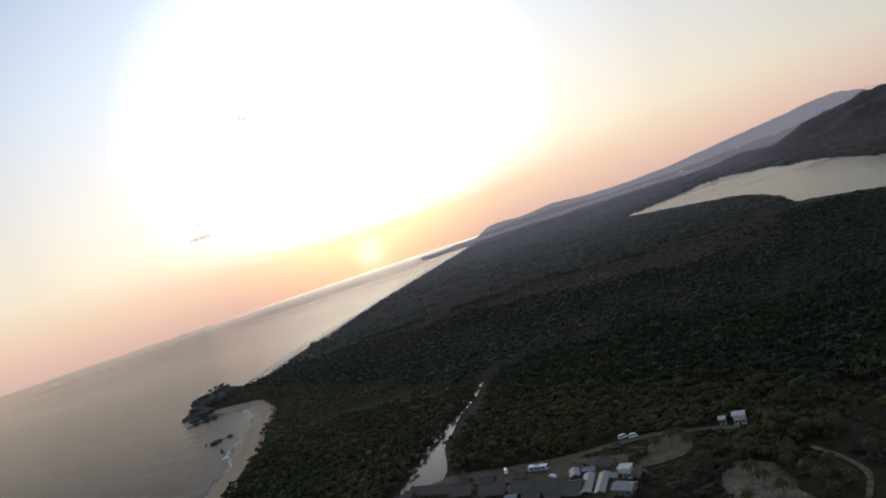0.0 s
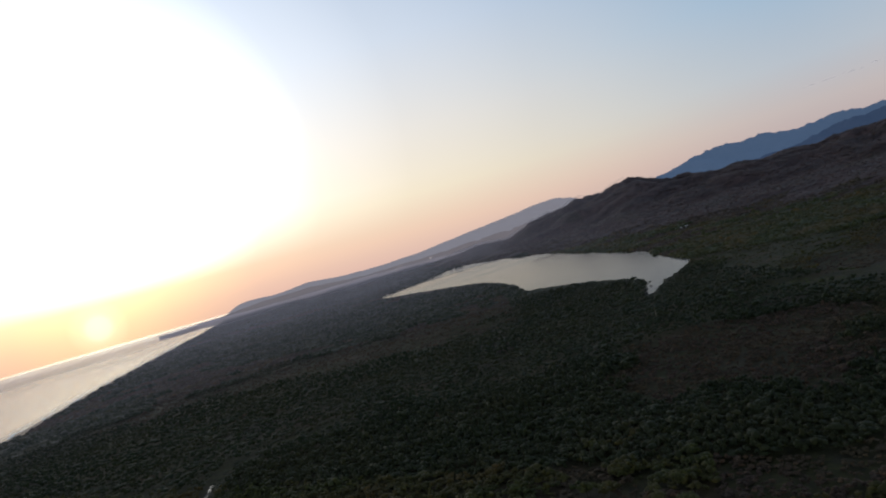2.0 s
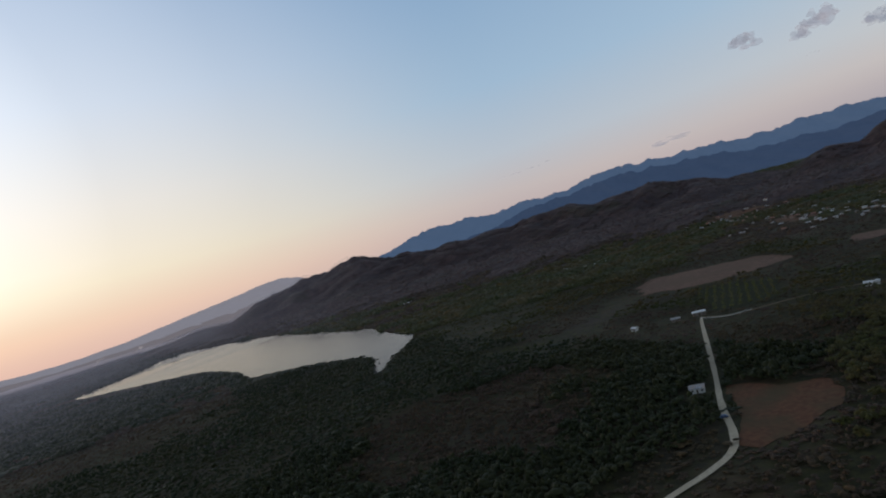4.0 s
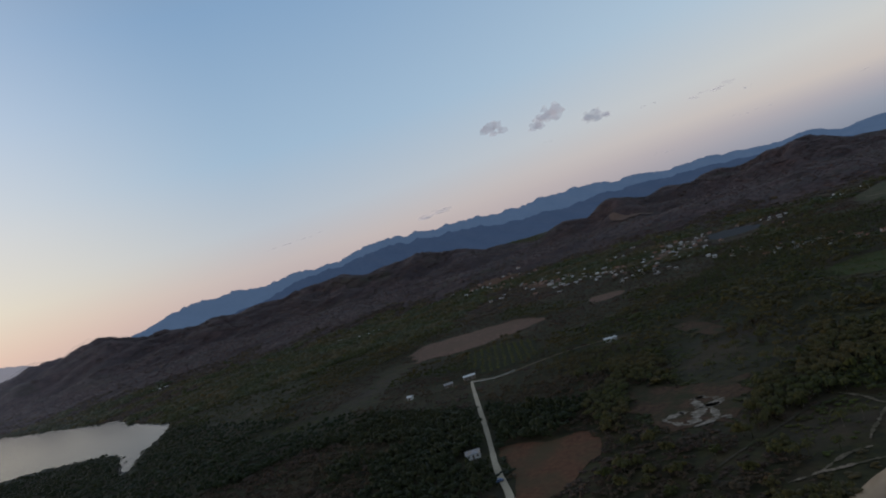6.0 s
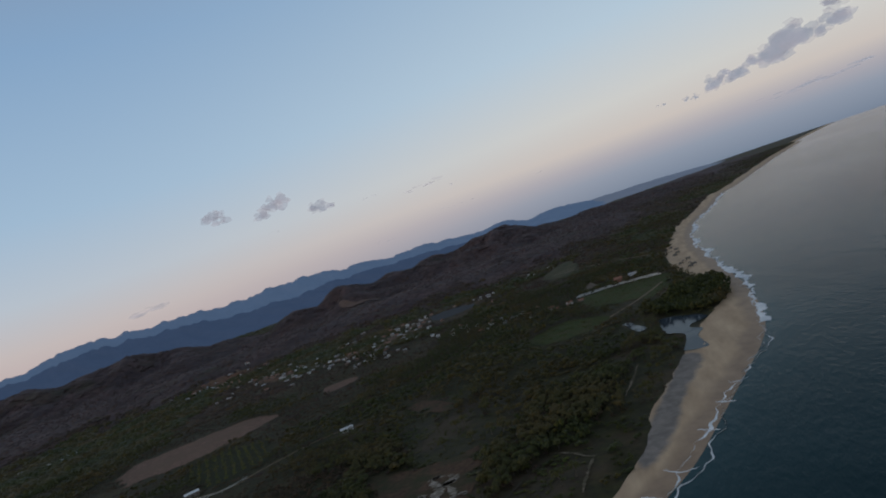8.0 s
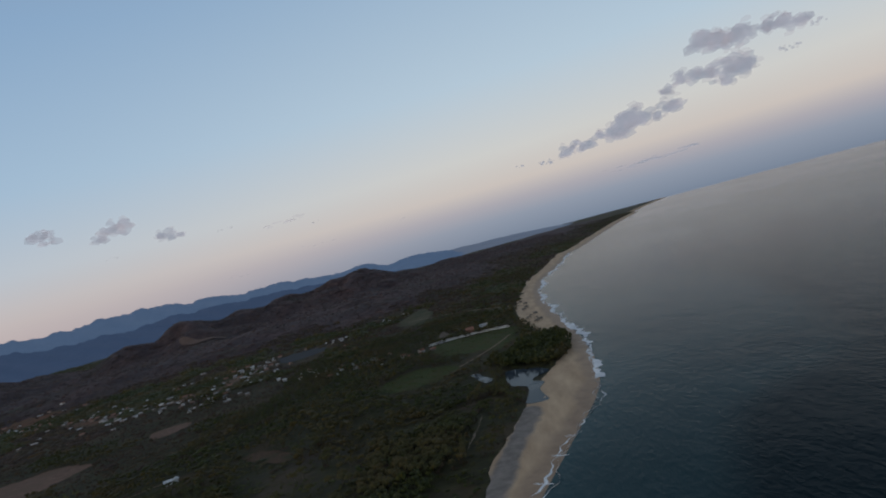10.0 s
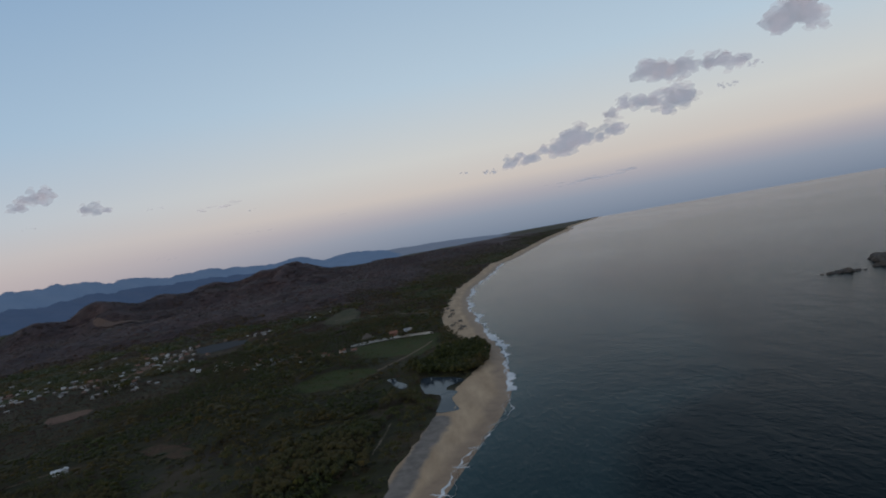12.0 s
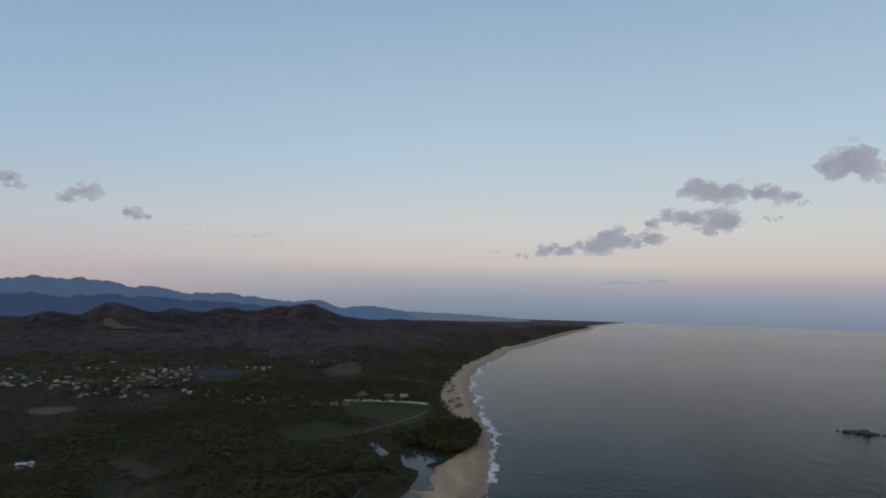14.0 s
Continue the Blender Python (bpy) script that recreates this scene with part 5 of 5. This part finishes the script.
# ---------------------------------------------------------------- huts by the river mouth


def palapa(w, d, h, rise, label):
    """An open beach hut: posts, beams and a thick thatched gable roof with a ridge."""
    e = thing("palapa", label, "hut", "beach huts")
    n = max(int(w / 5), 2)
    for i in range(n):
        for s in (-1, 1):
            x = -w / 2 + 0.6 + (w - 1.2) * i / (n - 1)
            part("post", boxed(x - 0.12, x + 0.12, s * (d / 2 - 0.5) - 0.12, s * (d / 2 - 0.5) + 0.12, -0.6, h + 0.1), M["wood"], e)
    for s in (-1, 1):
        part("beam", boxed(-w / 2, w / 2, s * (d / 2 - 0.5) - 0.1, s * (d / 2 - 0.5) + 0.1, h - 0.1, h + 0.1), M["wood"], e)
    part("roof", gable(bmesh.new(), w, d, h, rise, 0.7, 0.35), M["thatch"], e)
    part("ridge", boxed(-w / 2 - 0.7, w / 2 + 0.7, -0.35, 0.35, h + rise + 0.2, h + rise + 0.55, bevel=0.12), M["thatch"], e)
    return e


def shed(w, d, h, label):
    """An open shed with a pitched zinc roof in ribbed sheets on posts."""
    e = thing("shed", label, "shed", "beach huts")
    for i in range(4):
        for s in (-1, 1):
            x = -w / 2 + 0.4 + (w - 0.8) * i / 3
            part("post", boxed(x - 0.1, x + 0.1, s * (d / 2 - 0.3) - 0.1, s * (d / 2 - 0.3) + 0.1, -0.6, h), M["wood"], e)
    sheets = max(int(w / 1.6), 2)
    for i in range(sheets):
        x0 = -w / 2 + w * i / sheets
        for s in (-1, 1):
            bm = bmesh.new()
            rise = 0.9
            pts = [(x0 + 0.03, s * (d / 2 + 0.3), h), (x0 + w / sheets - 0.03, s * (d / 2 + 0.3), h), (x0 + w / sheets - 0.03, 0, h + rise), (x0 + 0.03, 0, h + rise)]
            lo = [bm.verts.new(p) for p in pts]
            hi = [bm.verts.new((p[0], p[1], p[2] + 0.07 + 0.03 * (i % 2))) for p in pts]
            for q in ((0, 1, 2, 3), (7, 6, 5, 4), (0, 4, 5, 1), (1, 5, 6, 2), (2, 6, 7, 3), (3, 7, 4, 0)):
                bm.faces.new([(lo + hi)[k] for k in q])
            bmesh.ops.recalc_face_normals(bm, faces=bm.faces)
            part("roof_sheet", bm, M["roof_metal"], e)
    return e


put(palapa(24, 6.5, 2.8, 2.0, "long grey thatched beach restaurant"), -263, -140, 78)
put(palapa(10, 8, 2.8, 2.2, "grey thatched beach hut"), -257, -122, 80)
put(palapa(12, 8.5, 2.8, 2.2, "wide grey thatched beach hut"), -253, -106, 82)
put(palapa(11, 10, 2.8, 2.4, "weathered thatched beach hut"), -250, -91, 80)
put(palapa(10, 12, 2.8, 2.6, "thatched beach hut with a dark roof"), -247, -79, 84)
put(palapa(8, 12, 2.8, 2.2, "narrow thatched beach hut"), -243, -69, 84)
put(palapa(9, 7, 2.6, 2.0, "small thatched hut on the bank"), -238, -118, 70)
put(palapa(12, 8, 2.8, 2.2, "thatched hut near the water"), -234, -98, 82)
for i, (x, y, w, d, turn) in enumerate(((-262, -152, 6, 5, 60), (-256, -158, 7, 5, 100), (-246, -132, 8, 6, 75), (-243, -112, 6, 6, 90), (-240, -86, 7, 6, 85), (-236, -76, 6, 5, 70), (-263, -96, 5, 4, 80), (-264, -112, 6, 4, 85), (-266, -124, 5, 4, 75), (-262, -69, 5, 4, 60), (-247, -42, 5, 4, 30), (-232, -88, 8, 6, 80))):
    put(palapa(w, d, 2.5, 1.6 + 0.2 * (i % 3), ("small thatched hut by the river mouth", "little weathered thatched shelter", "small hut with a patched thatch")[i % 3]), x, y, turn)
for i, (x, y, w, turn) in enumerate(((-258, -64, 6, 80), (-249, -54, 7, 70), (-244, -96, 6, 85), (-252, -98, 5, 80), (-240, -128, 6, 70))):
    put(shed(w, 3.4, 2.6, "small shed with rusty zinc sheets"), x, y, turn)
put(shed(17, 4.4, 3.2, "long shed with a bright zinc roof"), -244, -63, 0)
put(shed(17, 4.0, 3.0, "long shed with a dull zinc roof"), -243, -57, -3)
put(shed(8, 4.0, 3.0, "short shed with a pale zinc roof"), -256, -70, 10)
put(house("white two-storey house among the huts", 5, 4, 4.4, 0, "wall_white", "roof_white", "settlement buildings", flat=True), -251, -48, 75)
put(house("block house with a zinc roof among the huts", 8, 6, 2.8, 1.2, "wall_block", "roof_metal", "settlement buildings"), -238, -48, 70)
put(palapa(7, 6, 2.6, 1.8, "small thatched shelter by the lot"), -262, -57, 60)

# ---------------------------------------------------------------- vehicles


def wheel(e, x, y, r):
    t = bmesh.new()
    bmesh.ops.create_cone(t, cap_ends=True, segments=14, radius1=r, radius2=r, depth=0.24, matrix=pose(x, y, r, 90, 0, 0))
    w = part("wheel", t, M["rubber"], e)
    h = bmesh.new()
    bmesh.ops.create_cone(h, cap_ends=True, segments=10, radius1=r * 0.55, radius2=r * 0.5, depth=0.28, matrix=pose(x, y, r, 90, 0, 0))
    part("rim", h, M["roof_metal"], w)


def bus(label):
    e = thing("bus", label, "bus", "parked vehicles")
    part("body", boxed(-4.6, 4.6, -1.2, 1.2, 0.5, 3.0, bevel=0.22), M["car_white"], e)
    part("stripe", boxed(-4.4, 4.4, -1.215, 1.215, 1.0, 1.35), M["car_blue"], e)
    part("side_windows", boxed(-3.9, 3.8, -1.215, 1.215, 1.75, 2.45), M["glass_dark"], e)
    part("windscreen", boxed(4.55, 4.63, -1.0, 1.0, 1.5, 2.6), M["glass_dark"], e)
    part("roof_unit", boxed(-1.4, 0.8, -0.7, 0.7, 3.0, 3.2, bevel=0.06), M["roof_metal"], e)
    for x in (-2.9, 2.9):
        for s in (-1, 1):
            wheel(e, x, s * 1.1, 0.48)
    return e


def car(label, paint, van=False):
    e = thing("car", label, "car", "parked vehicles")
    bm = boxed(-2.1, 2.1, -0.85, 0.85, 0.35, 0.95, bevel=0.14)
    part("body", bm, M[paint], e)
    bm = bmesh.new()
    top, x0, x1 = (1.95, -2.0, 1.2) if van else (1.5, -1.5, 0.9)
    lo = [bm.verts.new(p) for p in ((x0, -0.8, 0.93), (x1 + 0.5, -0.8, 0.93), (x1 + 0.5, 0.8, 0.93), (x0, 0.8, 0.93))]
    hi = [bm.verts.new(p) for p in ((x0 + 0.3, -0.65, top), (x1, -0.65, top), (x1, 0.65, top), (x0 + 0.3, 0.65, top))]
    bm.faces.new(hi)
    for k in range(4):
        bm.faces.new((lo[k], lo[(k + 1) % 4], hi[(k + 1) % 4], hi[k]))
    cab = part("cabin", bm, M[paint], e)
    part("glazing", boxed(x0 + 0.35, x1 + 0.05, -0.77, 0.77, 1.05, top - 0.18), M["glass_dark"], cab)
    for x in (-1.3, 1.3):
        for s in (-1, 1):
            wheel(e, x, s * 0.78, 0.32)
    return e


put(bus("white coach with a blue stripe on the sand"), -269, -89, 82, 0.45)
put(car("white car parked by the huts", "car_white"), -260, -81, 60, 0.45)
put(car("white van parked by the huts", "car_white", True), -273, -106, 20, 0.6)
put(car("white truck cab on the sandy road", "car_white", True), -289, -52, 110, 0.45)
put(car("white van beside the sandy road", "car_white", True), -288, -47, 100, 0.45)
put(car("dark car on the unpaved road", "car_blue"), -252, 234, 48, 0.62)
put(car("blue car at the edge of the lot", "car_blue"), -281, -131, 40, 0.6)

# ---------------------------------------------------------------- rocks


def rock(name, label, x, y, w, d, h, seed, sub=3, sink=0.25):
    """One craggy boulder, half sunk."""
    rng = np.random.default_rng(seed)
    bm = bmesh.new()
    bmesh.ops.create_icosphere(bm, subdivisions=sub, radius=1.0)
    off = Vector(rng.uniform(-50, 50, 3))
    for v in bm.verts:
        k = 1 + 0.5 * noise.noise(v.co * 1.3 + off) + 0.38 * noise.noise(v.co * 3.1 + off) + 0.22 * noise.noise(v.co * 7 + off)
        v.co = Vector((v.co.x * w / 2 * k, v.co.y * d / 2 * k, max(v.co.z * k, -0.6) * h))
    ob = tagged(part(name, bm, M["rock"]), label, "rock", "sea rocks")
    ob.matrix_world = pose(x, y, -h * sink, 0, 0, float(rng.uniform(0, 360)))
    return ob


for i, (x, y, w, d, h) in enumerate(((-622, -596, 66, 46, 13), (-662, -612, 60, 44, 18), (-592, -576, 44, 28, 8))):
    rock("headland_rock", "dark craggy headland rock above the sea", x, y, w, d, h, 40 + i, 4, 0.2)
for i, (x, y, w, h) in enumerate(((-561, -540, 18, 4), (-550, -549, 12, 3), (-569, -568, 16, 4), (-577, -576, 12, 3), (-585, -580, 18, 5), (-557, -530, 10, 2.5), (-546, -543, 7, 2), (-542, -552, 6, 1.6), (-600, -603, 14, 4),
                                  (-466, -433, 9, 2.2), (-455, -440, 14, 2.6), (-452, -449, 5, 1.2), (-419, -401, 5, 1.2), (-425, -408, 4, 1))):
    rock("sea_rock", "dark wet rock in the surf", x, y, w, w * 0.6, h, 60 + i)
for i, (x, y, w, h) in enumerate(((374, 661, 9, 2.2), (381, 658, 14, 3.2), (389, 655, 18, 4.0), (396, 652, 8, 2.0), (402, 648, 5, 1.2), (368, 666, 4, 1.0), (428, 655, 20, 5.0), (436, 664, 14, 4.0), (446, 676, 30, 8.0), (462, 700, 24, 6.0))):
    rock("islet_rock", "dark rock of a small islet off the coast", x, y, w, w * 0.55, h, 90 + i)

# ---------------------------------------------------------------- single trees and palms near the camera's way


def palm_thing(rng, h):
    e = thing("palm_tree", "tall coconut palm with drooping green fronds", "palm tree", "single palms")
    tv, tf = palm(13, 4, rng)
    new("trunk", mesh_of("trunk", tv[:6] * h, tf[:6], M["trunk"])).parent = e
    per = 15                                     # vertices of one frond
    for k in range(13):
        first = 6 + per * k
        fsel = tf[((tf >= first) & (tf < first + per)).all(axis=1)] - first
        new("frond", mesh_of("frond", tv[first:first + per] * h, fsel, M["palm"])).parent = e
    return e


def tree_thing(rng, h):
    e = thing("broadleaf_tree", "round dark green broadleaf tree", "tree", "single trees")
    bm = bmesh.new()
    bmesh.ops.create_cone(bm, cap_ends=True, segments=7, radius1=0.05 * h, radius2=0.025 * h, depth=0.6 * h, matrix=pose(0, 0, 0.28 * h))
    part("trunk", bm, M["trunk"], e)
    for k in range(3):
        a = k * 2.1
        bm = bmesh.new()
        bmesh.ops.create_cone(bm, cap_ends=True, segments=5, radius1=0.022 * h, radius2=0.008 * h, depth=0.4 * h, matrix=pose(0.12 * h * math.cos(a), 0.12 * h * math.sin(a), 0.62 * h, 35 * math.sin(-a), 35 * math.cos(a), 0))
        part("limb", bm, M["trunk"], e)
    tv, tf = clump(26, rng)
    ob = new("crown", mesh_of("crown", tv * (h * 1.1, h * 1.1, h), tf, M["broadleaf"]))
    ob.parent = e
    return e


lone = np.random.default_rng(77)
PALMS = [palm_thing(lone, h) for h in (7.5, 8.5, 9.5)]
TREES = [tree_thing(lone, h) for h in (4.2, 5.2, 6.2)]
spots_p = [(-219, 5), (-226, 0), (-232, -3), (-214, -6), (-240, 12), (-272, -30), (-276, -26), (-268, -36), (-264, -22), (-283, -20), (-230, 22), (-246, -18), (-258, -12), (-252, 0), (-262, 8), (-270, 14), (-236, 36), (-222, 42), (-212, 38)]
spots_p += [(-245 + lone.uniform(-30, 35), 20 + lone.uniform(-25, 60)) for _ in range(40)] + [(-150 + lone.uniform(-45, 45), 340 + lone.uniform(-60, 90)) for _ in range(50)]
spots_t = [(-170 + lone.uniform(-60, 45), 270 + lone.uniform(-50, 70)) for _ in range(60)] + [(-285 + lone.uniform(-40, 30), 40 + lone.uniform(-60, 60)) for _ in range(40)]
for kinds, where in ((PALMS, spots_p), (TREES, spots_t)):
    arr = np.array(where)
    good = around_built(arr) & (shore_side(arr[:, 0], arr[:, 1]) > 12)
    for u in (0.0, 0.02, 0.04, 0.06):
        see = clear_of(arr[:, 0] + (arr[:, 0] - CENTRE[0]) * u, arr[:, 1] + (arr[:, 1] - CENTRE[1]) * u)
        good &= see | (np.arange(len(arr)) < (19 if kinds is PALMS else 0))
    used = set()
    for i, (x, y) in enumerate(arr[good]):
        k = i % len(kinds)
        m = pose(x, y, level(x, y) - 0.1, 0, 0, float(lone.uniform(0, 360)))
        if k in used:
            copy_thing(kinds[k], m)
        else:
            kinds[k].matrix_world = m
            used.add(k)

for i, (x, y, z) in enumerate(((-655, -606, 12.5), (-664, -612, 13.5), (-672, -610, 12), (-648, -600, 10), (-640, -603, 8.5), (-630, -596, 8.5), (-668, -602, 12), (-658, -618, 12))):
    copy_thing(TREES[i % 3] if i % 4 else PALMS[0], pose(x, y, z, 0, 0, 47.0 * i))

# ---------------------------------------------------------------- shelters and boats on the far beach
for i, (x, y) in enumerate(((-3, 798), (-3, 749), (-8, 738), (-6, 760), (-9, 785), (-14, 770), (-7, 870), (-12, 850), (-5, 905), (-10, 930))):
    e = thing("beach_shelter", "small thatched shelter on the sand", "shelter", "beach shelters")
    for sx1, sy1 in ((-1, -1), (1, -1), (1, 1), (-1, 1)):
        part("post", boxed(sx1 * 1.9 - 0.1, sx1 * 1.9 + 0.1, sy1 * 1.5 - 0.1, sy1 * 1.5 + 0.1, -0.6, 2.4), M["wood"], e)
    part("roof", gable(bmesh.new(), 4.4, 3.6, 2.3, 1.4, 0.4, 0.25), M["thatch"], e)
    put(e, x, y, 25 * i)

# ---------------------------------------------------------------- clouds and smoke


def cloud(name, az_, el_, wide, high, n, seed, mat, label, slope=0.0, distance=4300.0):
    """A drifting cloud: a few billows, each of many overlapping puffs, with thinner puffs round the edge."""
    rng = np.random.default_rng(seed)
    c = Vector((CENTRE[0], CENTRE[1], 118)) + toward(az_, el_) * distance
    right = Vector((math.cos(radians(az_)), -math.sin(radians(az_)), 0))
    deep = Vector((math.sin(radians(az_)), math.cos(radians(az_)), 0))
    W, H = distance * math.tan(radians(wide)), distance * math.tan(radians(high))
    count = 4 + n // 14
    heads = [(-0.85 + 1.7 * (i + rng.uniform(0.1, 0.9)) / count, rng.uniform(-0.45, 0.45), rng.uniform(0.3, 0.75)) for i in range(count)]
    vs, fs, kind = [], [], []
    a = -radians(az_)
    for k in range(n):
        hu, hv, hs = heads[int(rng.integers(len(heads)))]
        ang, rad = rng.uniform(0, 6.283), math.sqrt(rng.uniform(0, 1))
        u, v = hu + math.cos(ang) * rad * hs * (0.6 if wide < 2.5 * high else 0.45), hv + max(math.sin(ang), -0.55) * rad * hs * 1.1
        r = H * (rng.uniform(0.24, 0.52) * (1.1 - 0.5 * rad) if wide < 4 * high else rng.uniform(0.16, 0.4) * (1.15 - 0.7 * rad))
        p = c + right * (u * W) + Vector((0, 0, v * H + slope * u * W)) + deep * float(rng.uniform(-0.4, 0.4) * W)
        q = ICO_V * rng.uniform(0.6, 1.35, (12, 1)) * r * (1.3 if wide < 4 * high else 5.5, 1.3, 0.8)
        q = np.column_stack([q[:, 0] * math.cos(a) - q[:, 1] * math.sin(a), q[:, 0] * math.sin(a) + q[:, 1] * math.cos(a), q[:, 2]])
        vs.append(q + np.array(p))
        fs.append(ICO_F + 12 * k)
        kind += [1 if rad > 0.72 else 0] * 20
    me = mesh_of(name, np.concatenate(vs), np.concatenate(fs), M[mat], True)
    me.materials.append(M["cloud_thin" if mat == "cloud" else mat])
    me.polygons.foreach_set("material_index", np.array(kind, np.int32))
    return tagged(new(name, me), label, "cloud", kind="stuff")


CLOUDS = [  # azimuth, elevation, half width, half height in degrees, puffs, slope
    (6.0, 4.6, 0.43, 0.25, 12, 0), (8.3, 4.3, 0.9, 0.33, 30, 0.1), (11.8, 4.9, 2.4, 0.95, 110, 0.12), (15.7, 5.5, 1.8, 1.5, 130, 0.12), (19.1, 5.9, 1.6, 0.95, 90, 0.1), (20.8, 7.4, 2.2, 0.95, 110, 0.12),
    (24.4, 7.1, 2.3, 1.25, 130, 0.1), (24.8, 9.7, 2.7, 1.35, 150, -0.05), (29.1, 9.0, 1.8, 1.05, 90, -0.1), (31.1, 8.5, 0.55, 0.35, 18, 0.1), (28.7, 7.4, 0.85, 0.34, 24, -0.1), (34.2, 11.2, 1.7, 1.9, 130, -0.1),
    (-28.9, 7.6, 1.6, 1.0, 80, 0.05), (-24.8, 6.5, 1.05, 0.68, 46, -0.05), (-33.6, 8.3, 0.9, 0.8, 46, -0.1),
]
for i, (a, e_, w, h, n, sl) in enumerate(CLOUDS):
    cloud("cloud", a, e_, w, h, int(n * (0.55 if w > 1.3 else 0.8)), 200 + i, "cloud", "grey-mauve evening cumulus with ragged edges", sl)
THIN = [(-20.5, 5.9, 0.8, 0.22, 14, 0.1), (-15.7, 5.3, 1.7, 0.28, 30, 0.06), (-13.0, 4.6, 0.7, 0.22, 12, 0), (-29.3, 5.6, 0.6, 0.16, 10, 0), (-13.3, 2.7, 2.0, 0.14, 24, 0), (16.9, 2.1, 4.5, 0.4, 60, 0.0), (-20.6, 1.7, 1.3, 0.16, 14, 0), (-5.4, 2.9, 0.5, 0.12, 8, 0), (-40.8, 2.6, 1.5, 0.35, 60, 0.1),
        (-53.4, 3.9, 2.9, 0.17, 36, 0.05), (-123.6, 14.6, 1.3, 0.3, 60, 0.2), (-130.0, 6.0, 1.4, 0.28, 60, 0.15), (-129.7, 7.1, 1.2, 0.18, 44, 0.12), (-123.5, 11.3, 0.8, 0.18, 30, 0.1), (-131.1, 5.0, 0.4, 0.1, 6, 0.1)]
for i, (a, e_, w, h, n, sl) in enumerate(THIN):
    cloud("thin_cloud", a, e_, w, h, max(int(n * 0.7), 6), 300 + i, "cloud_warm" if a < -120 else "cloud" if h > 0.36 else "cloud_thin", "thin stretched streak of evening cloud", sl)

for i, (a, e_, d) in enumerate(((-92.6, -1.85, 2900), (-89.5, -1.75, 3200))):
    for k in range(3):
        cloud("smoke", a + 0.32 * k, e_ + 0.16 * k, 0.16 + 0.14 * k, 0.14 + 0.07 * k, 5, 400 + 10 * i + k, "smoke", "thin pale smoke drifting from a field fire", 0.5, d)
